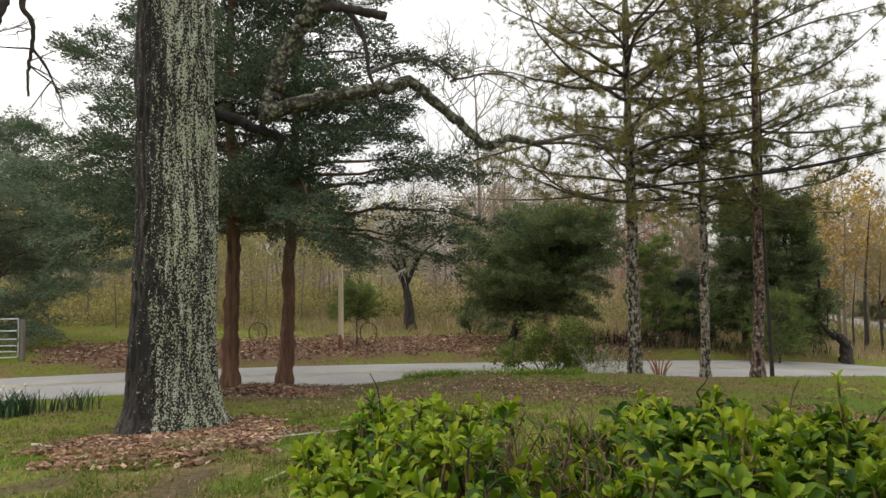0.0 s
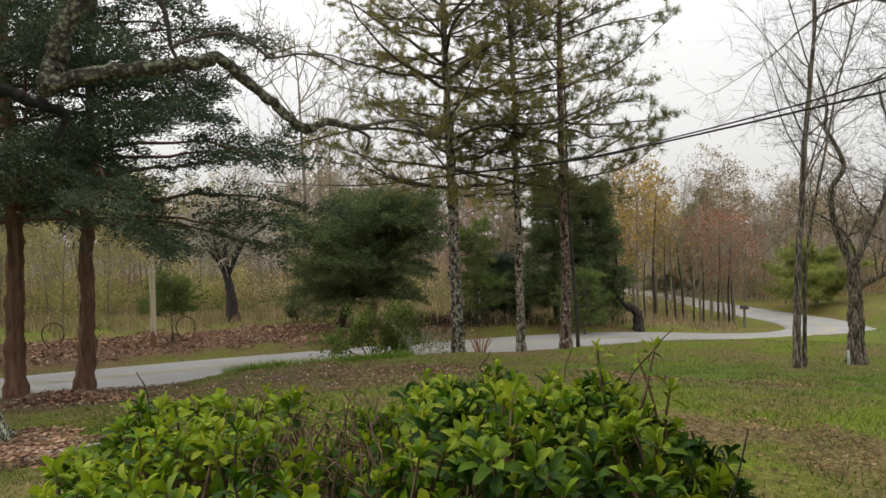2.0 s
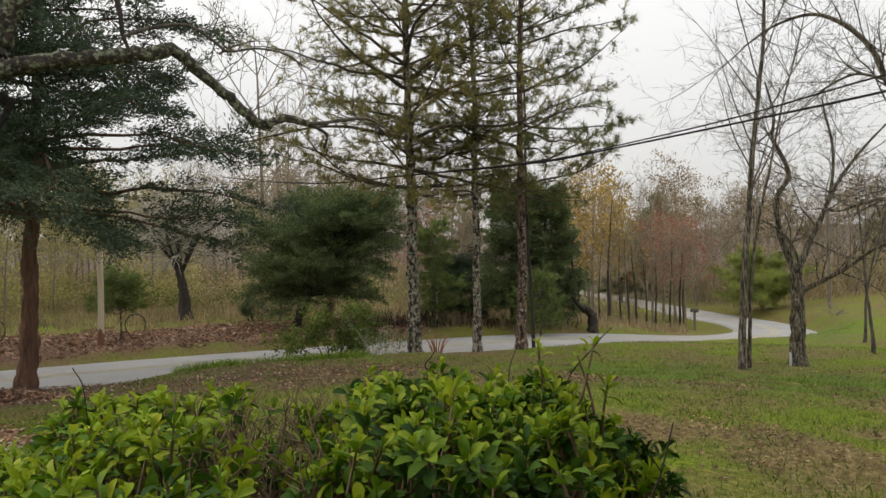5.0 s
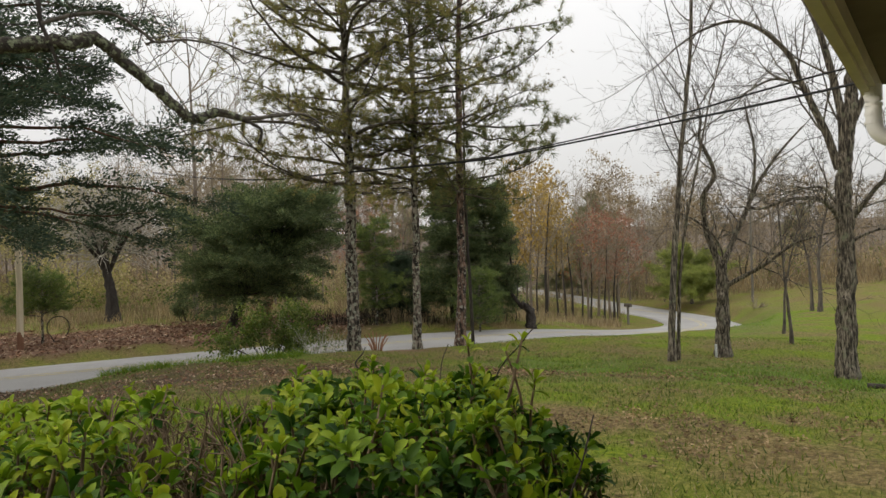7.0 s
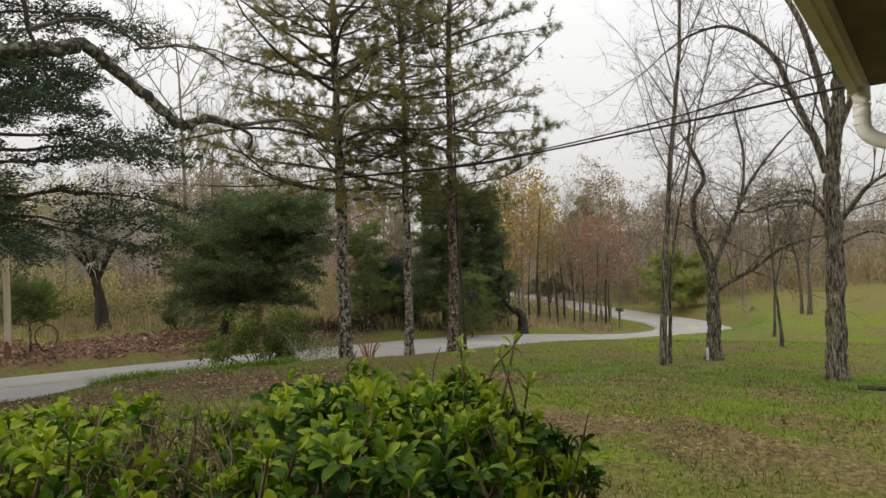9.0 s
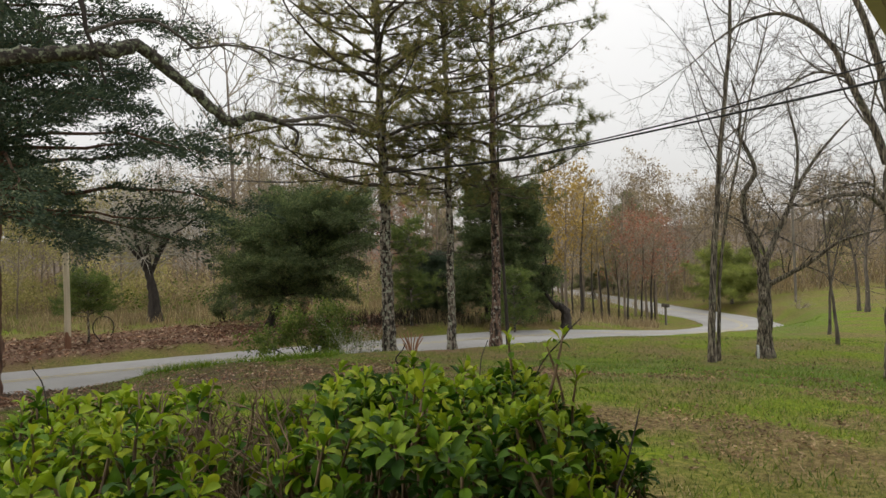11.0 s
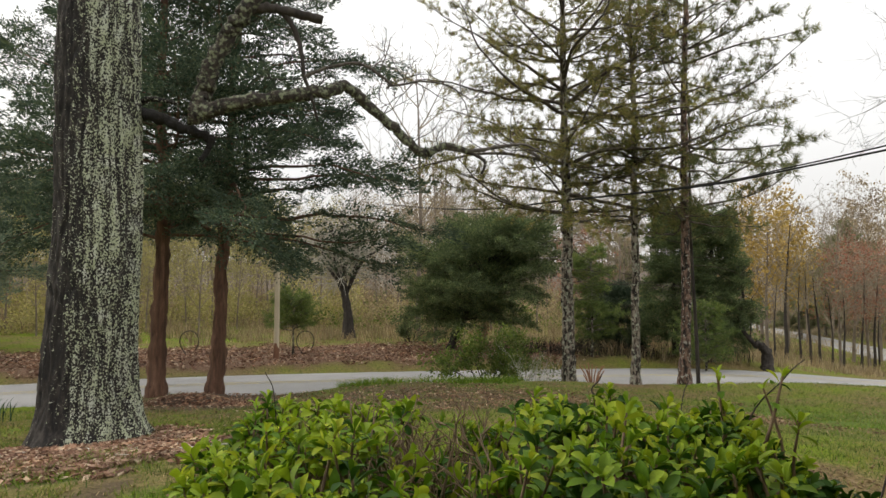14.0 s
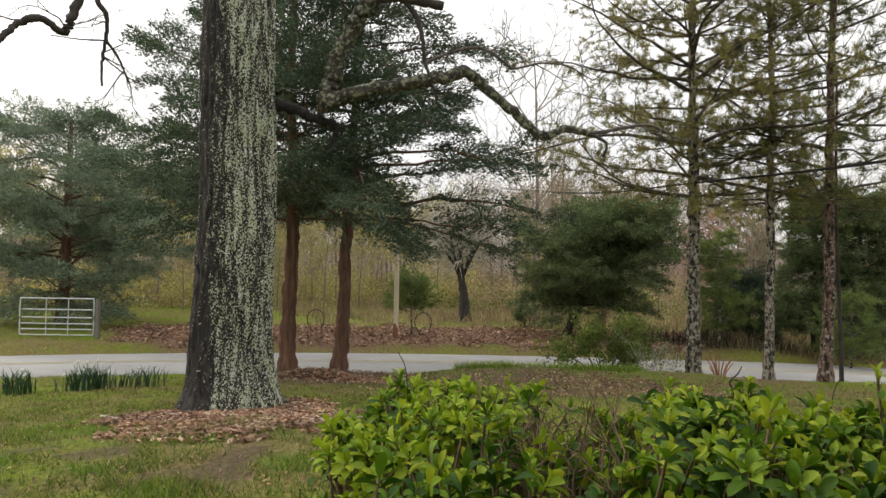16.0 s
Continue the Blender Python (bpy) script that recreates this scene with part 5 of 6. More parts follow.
grass("lawn_grass", "short patchy green and straw-coloured lawn grass", 150000, -44, 66, 4.3, 22, 0.025, 0.085, 0.0055, M_GRASS, 1, lawn_here)
grass("dry_grass", "straw-coloured dead grass through the lawn", 26000, -44, 66, 4.3, 22, 0.02, 0.06, 0.005, M_DEADGRASS, 9, lawn_here)
grass("verge_grass", "long fresh green grass along the road edge", 26000, -8, 16, 15, 19.5, 0.10, 0.24, 0.008, M_FRESH, 2, fresh_here)
grass("lawn_grass", "fresh green lawn grass", 52000, 22, 66, 6, 40, 0.04, 0.10, 0.006, M_FRESH, 3, fresh_here)
grass("lawn_grass", "uneven dark green tufts of lawn grass", 60000, -44, 2, 4.3, 11.5, 0.02, 0.09, 0.005, M_GRASS, 7, tufts_here)
grass("lawn_grass", "tufts of fresh green lawn grass", 26000, -44, -4, 4.3, 10.5, 0.04, 0.11, 0.005, M_FRESH, 6, fresh_here)
grass("verge_grass", "short green grass beyond the road", 22000, -44, 14, 21, 40, 0.05, 0.13, 0.008, M_GRASS, 4, lawn_here)


def fallen_leaves(label, count, x0, x1, y0, y1, size, seed, want, material=None):
    rng = np.random.default_rng(seed)
    x, y = rng.uniform(x0, x1, count), rng.uniform(y0, y1, count)
    d, _ = to_road(x, y)
    keep = (d > HALF + 0.05) & want(x, y, rng)
    x, y = x[keep], y[keep]
    n = len(x)
    tv = np.array([(-0.5, 0, 0.0), (-0.1, 0.32, 0.14), (0.5, 0.05, 0.1), (-0.05, -0.3, 0.12), (0, 0, -0.04)])
    tf = np.array([(0, 1, 4), (1, 2, 4), (2, 3, 4), (3, 0, 4)])
    up = np.array([0, 0, 1.0]) + rng.normal(size=(n, 3)) * 0.38
    h = Heap()
    scatter(h, tv, tf, np.stack([x, y, land(x, y) + 0.012 + 0.025 * rng.random(n)], -1), up, size * (0.5 + 0.9 * rng.random(n)), rng)
    tagged(new("fallen_leaves", h.mesh("fallen_leaves", material or M_LITTER)), label, "leaves", kind="stuff")


def in_litter(x, y, rng):
    return layers(x, y)[0] > 0.15 + 0.6 * rng.random(len(x))


def in_dry(x, y, rng):
    l = layers(x, y)
    return np.maximum(l[2], l[1]) > 0.25 + 0.7 * rng.random(len(x))


fallen_leaves("thick brown fallen leaves round the foot of the old oak", 27000, OAK[0] - 2.6, OAK[0] + 2.8, OAK[1] - 3.6, OAK[1] + 2, 0.075, 1, in_litter)
fallen_leaves("stray brown leaves over the rough lawn", 9000, -9, 1, 4.2, 13, 0.036, 5, lawn_here, M_TANLEAF)
fallen_leaves("brown fallen leaves in a bank beyond the road", 24000, -22, 9, 20, 31, 0.13, 2, in_litter)
fallen_leaves("dry brown leaves scattered over the lawn", 66000, 1, 18, 3.5, 17, 0.045, 3, in_dry, M_TANLEAF)
fallen_leaves("dry brown leaves on the bare soil under the cedars", 12000, -7, 7, 9.5, 18, 0.06, 4, in_dry)


def stick(base, az, length, r, tilt, material, label, seed, name="stick"):
    rng = np.random.default_rng(seed)
    x, y, z = stand(base)
    n = 7
    a = np.cumsum(rng.normal(size=n) * 0.18) + math.radians(az)
    p = np.cumsum(np.stack([np.cos(a), np.sin(a), 0 * a], -1) * length / n, 0)
    p[:, 2] = land(p[:, 0] + x, p[:, 1] + y) - z + r + tilt * np.linspace(0, 1, n) * length
    h = Heap()
    tube(h, p, np.linspace(r, r * 0.5, n), 6)
    ob = new(name, h.mesh(name, material, True))
    ob.location = (x, y, z)
    tagged(ob, label, "stick")
    return ob



def leaf_pile(place, rx, ry, height, label, seed):
    """A low heap of swept leaves and twigs."""
    rng = np.random.default_rng(seed)
    x, y, z = stand(place, 0.03)
    root = thing("leaf_pile", (x, y, z), label, "leaf pile")
    n, k = 9, 26
    v = [(0, 0, height)]
    for i in range(1, n):
        for j in range(k):
            a, t = j * 6.2832 / k, i / (n - 1)
            b = 1 + 0.18 * noise.noise((math.cos(a) * 1.5, math.sin(a) * 1.5, seed))
            v.append((rx * t * b * math.cos(a), ry * t * b * math.sin(a), height * (1 - t * t) * (1 + 0.25 * noise.noise((a, t * 4, seed))) - 0.03 * t))
    tri = [(0, 1 + j, 1 + (j + 1) % k) for j in range(k)]
    quad = [(1 + (i - 1) * k + j, 1 + i * k + j, 1 + i * k + (j + 1) % k, 1 + (i - 1) * k + (j + 1) % k) for i in range(1, n - 1) for j in range(k)]
    part("heap", to_mesh("heap", v, [np.array(quad), np.array(tri)], M_SOIL, True), root)
    m = 900
    t, a = np.sqrt(rng.random(m)), rng.uniform(0, 6.28, m)
    p = np.stack([rx * t * np.cos(a), ry * t * np.sin(a), height * (1 - t * t) + 0.012], -1)
    h = Heap()
    tv = np.array([(-0.5, 0, 0.0), (-0.1, 0.32, 0.14), (0.5, 0.05, 0.1), (-0.05, -0.3, 0.12), (0, 0, -0.04)])
    scatter(h, tv, np.array([(0, 1, 4), (1, 2, 4), (2, 3, 4), (3, 0, 4)]), p, np.array([0, 0, 1.0]) + rng.normal(size=(m, 3)) * 0.45, 0.05 + 0.07 * rng.random(m), rng)
    tagged(part("leaf_cover", h.mesh("leaf_cover", M_LITTER), root), kind="stuff")


M_SOIL = surface("dark_soil", [(0.3, (0.035, 0.022, 0.015)), (0.7, (0.12, 0.08, 0.055))], 14.0, 0.95, bump=0.8, depth=0.02)
leaf_pile((-4.18, 14.75), 1.0, 0.6, 0.2, "low heap of swept leaves between the cedar trunks", 4)
leaf_pile((-2.99, 14.23), 0.7, 0.4, 0.09, "low heap of leaves on the bare soil", 5)
for k in range(16):
    q = np.random.default_rng(300 + k)
    stick((OAK[0] + q.uniform(-1.6, 2.4), OAK[1] - q.uniform(0.75, 2.2)), q.uniform(-30, 30), q.uniform(0.4, 1.2), q.uniform(0.008, 0.018), 0.03, M_PALE_TWIG, "pale dead stick among leaves below the oak", 300 + k)
stick((-1.55, 5.1), 35, 0.9, 0.012, 0.02, M_PALE_TWIG, "pale dead stick on the lawn", 320)
stick((-1.15, 5.83), 20, 0.5, 0.01, 0.03, M_PALE_TWIG, "pale dead stick on the lawn", 321)
stick((10.21, 6.71), -62, 1.6, 0.045, 0.0, M_DARK_BARK, "dark fallen log lying on the lawn", 322, "log")
stick((4.55, 17.65), -20, 1.6, 0.018, 0.02, M_PALE_TWIG, "pale fallen branch beside the tall pine", 323)


# ---- roadside things ----
def build_pole(name, place, height, r, label, material):
    x, y, z = stand(place, 0.1)
    h = Heap()
    zz = np.linspace(0, height, 14)
    tube(h, np.c_[0.01 * np.sin(zz), 0 * zz, zz], np.linspace(r, r * 0.8, 14), 16)
    ob = new(name, h.mesh(name, material, True))
    ob.location = (x, y, z)
    return tagged(ob, label, "pole")


build_pole("wooden_pole", (-3.92, 24.43), 4.3, 0.105, "short weathered wooden pole standing beyond the road", M_STAINED)
build_pole("utility_pole", (37.48, 31.78), 7.2, 0.085, "distant weathered grey utility pole near the bend", M_GREY_POST)


def build_gate():
    a, b = np.array((-17.01, 21.49)), np.array((-14.41, 21.78))
    x, y, z = stand(tuple(a))
    d = b - a
    w = float(np.hypot(*d))
    gate = thing("farm_gate", (x, y, z), "galvanised tubular steel farm gate with six rails", "gate")
    gate.rotation_euler = (0, 0, math.atan2(d[1], d[0]))
    top, bot = 1.42, 0.12
    for zz in (bot, 0.32, 0.52, 0.74, 1.02, top):
        h = Heap()
        tube(h, [(0.06, 0, zz), (w / 2, 0, zz), (w - 0.06, 0, zz)], 0.024, 8)
        part("rail", h.mesh("rail", M_GATE, True), gate)
    for xx in (0.0, w):
        h = Heap()
        s = 1 if xx == 0 else -1
        tube(h, curve([(xx + 0.07 * s, 0, bot), (xx + 0.01 * s, 0, bot + 0.06), (xx, 0, 0.7), (xx + 0.01 * s, 0, top - 0.06), (xx + 0.07 * s, 0, top)], 5), 0.026, 8)
        part("end_tube", h.mesh("end_tube", M_GATE, True), gate)
    for xx in (w * 0.36, w * 0.66):
        h = Heap()
        tube(h, [(xx, -0.03, bot), (xx, -0.03, 0.7), (xx, -0.03, top)], 0.016, 6)
        part("stay", h.mesh("stay", M_GATE, True), gate)
    build_post("gate_post", tuple(b + unit(d) * 0.14), 1.5, 0.085, M_GREY_POST, "weathered grey round wooden gate post")


def build_post(name, place, height, r, material, label):
    x, y, z = stand(place, 0.1)
    h = Heap()
    tube(h, [(0, 0, 0), (0.005, 0, height * 0.5), (0, 0, height * 0.97), (0, 0, height)], [r, r, r * 0.96, r * 0.75], 12)
    ob = new(name, h.mesh(name, material, True))
    ob.location = (x, y, z)
    return tagged(ob, label, "post")


build_gate()
build_post("marker_post", (12.37, 11.43), 0.42, 0.03, M_GATE, "short white marker post on the lawn")


def build_mailbox():
    x, y, z = stand((25.83, 30.7))
    box_root = thing("mailbox", (x, y, z), "grey roadside mailbox on a wooden post", "mailbox")
    h = Heap()
    box(h, (-0.05, -0.05, -0.05), (0.05, 0.05, 1.05))
    part("post", h.mesh("post", M_GREY_POST), box_root)
    h = Heap()
    prof = [(-0.09, 0), (0.09, 0), (0.09, 0.12), (0.06, 0.19), (0, 0.22), (-0.06, 0.19), (-0.09, 0.12)]
    v = [(px, -0.25, 1.05 + pz) for px, pz in prof] + [(px, 0.25, 1.05 + pz) for px, pz in prof]
    n = len(prof)
    h.add(v, np.array([(i, (i + 1) % n, n + (i + 1) % n, n + i) for i in range(n)]))
    h.add([v[i] for i in range(n)] + [(0, -0.25, 1.12)], np.array([(i, (i + 1) % n, n) for i in range(n)]))
    h.add([v[n + i] for i in range(n)] + [(0, 0.25, 1.12)], np.array([((i + 1) % n, i, n) for i in range(n)]))
    part("box", h.mesh("box", M_GREY_BARK), box_root)


build_mailbox()


def leafy_bush(name, place, height, width, seed, label, leaf, stems=14, amount=900, size=0.11, bark=M_DARK_BARK, low=0.25):
    rng = np.random.default_rng(seed)
    x, y, z = stand(place, 0.03)
    root = thing(name, (x, y, z), label, "bush")
    wood, spots = Heap(), []
    form = dict(seg=(0.15, 0.12, 0.1), bend=(0.1, 0.16, 0.18), rise=(0.03, 0.02, 0.0), kids=(6, 5, 3), angle=(35, 42, 40), ratio=(0.5, 0.5, 0.5), low=(0.3, 0.2, 0.2), thin=0.3, end=2, slim=0.5, least=0.004)
    for _ in range(stems):
        a = rng.uniform(0, 6.28)
        lean = width / height * rng.uniform(0.1, 0.8)
        d = unit(np.array([math.cos(a) * lean, math.sin(a) * lean, 1.0]))
        out, tips = [], []
        grow(rng, rng.normal(size=3) * np.array([0.1, 0.1, 0]), d, height * rng.uniform(0.55, 1.1), 0.018, 0, form, out, tips)
        for pts, radii, lv in out:
            tube(wood, pts, radii, 4 if lv == 0 else 3, False)
        spots += [p for p, _ in tips]
    tagged(part("branchwork", wood.mesh("branchwork", bark, True), root), kind="stuff")
    if leaf:
        spots = np.concatenate(spots)
        spots = spots[spots[:, 2] > low * height]
        spots = spots[rng.integers(0, len(spots), amount)]
        h = Heap()
        tv, tf = leaf_cluster(rng, 7, 0.17)
        scatter(h, tv, tf, spots + rng.normal(size=spots.shape) * 0.06, rng.normal(size=spots.shape), size * (0.6 + 0.8 * rng.random(len(spots))), rng)
        part("crown", h.mesh("crown", leaf), root, "small green leaves")
    return root


leafy_bush("leafy_bush", (3.03, 18.36), 1.5, 2.5, 61, "loose green bush at the road edge", M_BUSH, stems=11, amount=1100, size=0.15, low=0.35)
leafy_bush("twiggy_bush", (4.2, 17.94), 1.3, 2.2, 62, "sparse twiggy bush with a few leaves at the road edge", M_BUSH, 10, 160, 0.09, M_PALE_TWIG)
leafy_bush("low_bush", (1.29, 30.96), 1.1, 1.6, 63, "small dull green bush in the dry grass", M_CEDAR_DARK, 8, 500)
leafy_bush("low_bush", (4.39, 28.64), 1.0, 2.0, 64, "pinkish twiggy bush beyond the road", M_RED, 8, 220, 0.09, M_HAZED_TWIG)
leafy_bush("low_bush", (33.82, 28.38), 0.8, 3.0, 65, "heap of cut brush beside the ditch", None, 14, 0, bark=M_HAZED_TWIG)


def build_sticks():
    rng = np.random.default_rng(66)
    x, y, z = stand((5.82, 17.39), 0.02)
    clump = thing("cut_shrub", (x, y, z), "fan of reddish cut shrub stems at the road edge", "shrub")
    for k in range(11):
        a = -0.75 + 1.5 * k / 10 + rng.normal() * 0.06
        top = np.array([math.sin(a) * 0.55, rng.normal() * 0.12, math.cos(a) * 0.62]) * rng.uniform(0.75, 1.15)
        h = Heap()
        tube(h, curve([(0.03 * k - 0.15, 0, 0), top * 0.5 + rng.normal(size=3) * 0.02, top], 4), np.linspace(0.02, 0.013, 9), 6)
        part("stem", h.mesh("stem", M_REDSTEM, True), clump)


M_REDSTEM = surface("reddish_stem", [(0.3, (0.22, 0.10, 0.055)), (0.7, (0.36, 0.19, 0.11))], 14.0, 0.85, 4.0, (1, 1, 0.3), 0.5, 0.006)
build_sticks()


def build_hoop(place, r, label, seed):
    rng = np.random.default_rng(seed)
    x, y, z = stand(place, 0.02)
    a = np.linspace(-2.4, 2.4, 26)
    pts = np.c_[r * np.sin(a) * 0.85, 0.05 * np.sin(2 * a), r + 0.12 + r * np.cos(a)]
    pts = np.vstack([[pts[0][0] * 0.4, 0, 0], pts])
    h = Heap()
    tube(h, pts, 0.02, 6)
    ob = new("bent_vine", h.mesh("bent_vine", M_DARK_BARK, True))
    ob.location = (x, y, z)
    tagged(ob, label, "vine")


build_hoop((-7.48, 25.87), 0.42, "dark vine bent into a hoop beyond the road", 1)
build_hoop((-3.06, 26.07), 0.40, "dark vine bent into a hoop beside the sapling", 2)


def build_daffodils(place, seed, count=34, flowers=3, height=0.36):
    rng = np.random.default_rng(seed)
    x, y, z = stand(place, 0.01)
    clump = thing("daffodil_clump", (x, y, z), "clump of daffodils with blue-green strap leaves on the lawn", "flower", "daffodils")
    h = Heap()
    for _ in range(count):
        a, hh = rng.uniform(0, 6.28), height * rng.uniform(0.7, 1.1)
        foot = np.array([rng.normal() * 0.13, rng.normal() * 0.1, 0])
        out = np.array([math.cos(a), math.sin(a), 0])
        side = np.array([-math.sin(a), math.cos(a), 0]) * 0.011
        pts = [foot + out * (t**2) * hh * 0.4 + np.array([0, 0, hh * (t - 0.12 * t**3)]) for t in (0, 0.35, 0.7, 1.0)]
        v = [q for p, wd in zip(pts, (0.8, 1, 0.85, 0.25)) for q in (p - side * wd, p + side * wd)]
        h.add(v, np.array([(0, 1, 3, 2), (2, 3, 5, 4), (4, 5, 7, 6)]))
    tagged(part("leaf_clump", h.mesh("leaf_clump", M_DAFF), clump), kind="stuff")
    for _ in range(flowers):
        h = Heap()
        c = np.array([rng.normal() * 0.15, rng.normal() * 0.12, height * rng.uniform(0.85, 1.1)])
        tube(h, [c * np.array([0.8, 0.8, 0]), c * np.array([1, 1, 0.6]), c], 0.004, 4)
        part("stalk", h.mesh("stalk", M_DAFF, True), clump)
        h = Heap()
        for k in range(6):
            a = k * math.pi / 3
            u = np.array([math.cos(a), 0.25, math.sin(a)])
            w = np.array([-math.sin(a), 0, math.cos(a)]) * 0.014
            h.add([c, c + u * 0.022 + w, c + u * 0.042, c + u * 0.022 - w], np.array([(0, 1, 2, 3)]))
        tube(h, [c, c + np.array([0, -0.02, 0]), c + np.array([0, -0.028, 0])], [0.008, 0.011, 0.014], 8, False)
        part("bloom", h.mesh("bloom", M_PETAL), clump, "small white bloom")


for place, n, fl, hh in (((-9.48, 11.89), 40, 1, 0.42), ((-9.27, 11.93), 40, 1, 0.45), ((-8.53, 12.23), 30, 3, 0.38), ((-8.25, 12.3), 50, 3, 0.46), ((-8.12, 12.51), 50, 2, 0.46), ((-8.03, 12.92), 18, 2, 0.3), ((-7.6, 12.95), 26, 1, 0.32), ((-7.31, 13.0), 40, 0, 0.42)):
    build_daffodils(place, int(1000 * hh) + n + fl, n, fl, hh * 1.2)


def build_cable(points, label, r):
    h = Heap()
    tube(h, curve(np.array(points), 10), r, 6)
    tagged(new("cable", h.mesh("cable", M_CABLE, True)), label, "cable")


build_cable([(8.3, 2.0, 4.62), (7.2, 4.9, 4.44), (6.95, 7.2, 4.37), (6.45, 9.5, 4.33), (5.95, 11.6, 4.35), (4.86, 17.2, 4.78), (3.6, 22.9, 5.2), (2.0, 31, 6.2), (0.0, 41, 7.6)], "black overhead service cable", 0.012)
build_cable([(8.3, 2.0, 4.45), (7.2, 4.9, 4.25), (6.95, 7.2, 4.29), (6.47, 9.5, 4.30), (5.97, 11.6, 4.33), (4.88, 17.2, 4.76), (3.62, 22.9, 5.18), (2.05, 31, 6.15), (0.05, 41, 7.55)], "black overhead service cable", 0.016)

# ---- the house that the camera stands by ----


def build_house():
    house = thing("house", (1.66, 1.04, 0.9), "low house with a cream-painted eave and a white downspout", "house")
    house.rotation_euler = (0, 0, math.atan2(0.62, 1.18))
    zs = 2.2  # soffit line above the ground here; x runs along the eave, -y goes in under the roof
    h = Heap()
    box(h, (-7, -0.032, zs - 0.005), (1.55, -0.0, zs + 0.02))
    box(h, (-7, -0.025, zs + 0.02), (1.55, 0.0, zs + 0.2))
    part("fascia", h.mesh("fascia", M_PAINT), house, "cream-painted fascia board with peeling edges")
    h = Heap()
    box(h, (-7, -0.052, zs + 0.012), (1.55, -0.0325, zs + 0.075))
    part("trim", h.mesh("trim", M_PAINT), house)
    h = Heap()
    box(h, (-7, -0.95, zs + 0.078), (1.55, -0.033, zs + 0.1))
    part("soffit", h.mesh("soffit", M_SOFFIT), house, "shaded tan soffit boards")
    h = Heap()
    v = [(-7, 0.06, zs + 0.2), (1.6, 0.06, zs + 0.2), (1.6, -4.5, zs + 1.6), (-7, -4.5, zs + 1.6), (-7, 0.06, zs + 0.24), (1.6, 0.06, zs + 0.24), (1.6, -4.5, zs + 1.64), (-7, -4.5, zs + 1.64)]
    h.add(v, np.array([(0, 3, 2, 1), (4, 5, 6, 7), (0, 1, 5, 4), (1, 2, 6, 5), (2, 3, 7, 6), (3, 0, 4, 7)]))
    part("roof", h.mesh("roof", M_SHINGLE), house)
    h = Heap()
    box(h, (-7, -5.0, -0.3), (1.15, -0.95, zs + 0.2))
    part("wall", h.mesh("wall", M_BRICK), house)
    x = 1.25
    path = curve([(x, -0.04, zs + 0.02), (x, -0.04, zs - 0.08), (x, -0.05, zs - 0.16), (x + 0.01, -0.11, zs - 0.205), (x + 0.02, -0.22, zs - 0.225), (x + 0.04, -0.6, zs - 0.30), (x + 0.05, -0.82, zs - 0.36), (x + 0.05, -0.88, zs - 0.46), (x + 0.05, -0.88, 0.3), (x + 0.05, -0.88, 0.0)], 5)
    h = Heap()
    tube(h, path, 0.029, 14)
    sp = part("downspout", h.mesh("downspout", M_WHITE, True), house, "white ribbed metal downspout")
    for k in range(4):
        h = Heap()
        zz = zs - 0.015 - 0.035 * k
        tube(h, [(x, -0.04, zz), (x, -0.04, zz - 0.012)], 0.032, 14)
        part("rib", h.mesh("rib", M_WHITE), sp)


build_house()

# ---- the shrubs in front of the camera ----


def leaf_form(bend, fold, width=0.24):
    """A spoon-shaped leaf one long, its stalk at the start, rising along +z and bending outwards."""
    t = np.array([0.0, 0.2, 0.45, 0.7, 0.88, 1.0])
    w = width * np.array([0.10, 0.38, 0.85, 1.0, 0.66, 0.04])
    a = bend * t**1.5
    mid = np.c_[np.cumsum(np.r_[0, np.diff(t) * np.sin(a[1:])]), 0 * t, np.cumsum(np.r_[0, np.diff(t) * np.cos(a[1:])])]
    nrm = np.c_[-np.cos(a), 0 * t, np.sin(a)]
    left = mid + np.c_[0 * t, w, 0 * t] + nrm * (w * fold)[:, None]
    right = mid - np.c_[0 * t, w, 0 * t] + nrm * (w * fold)[:, None]
    v = np.concatenate([left, mid, right])
    n = len(t)
    f = [(i, i + 1, n + i + 1, n + i) for i in range(n - 1)] + [(n + i, n + i + 1, 2 * n + i + 1, 2 * n + i) for i in range(n - 1)]
    return v, np.array(f)


LEAVES = [leaf_form(b, f, w) for b, f, w in ((0.5, 0.50, 0.205), (1.0, 0.42, 0.225), (1.5, 0.32, 0.22), (0.7, 0.6, 0.185))]


def frame_of(axis, turn):
    a = unit(np.cross(axis, np.array([0.31, 0.77, 0.55])))
    b = np.cross(axis, a)
    out = math.cos(turn) * a + math.sin(turn) * b
    return out, np.cross(axis, out)


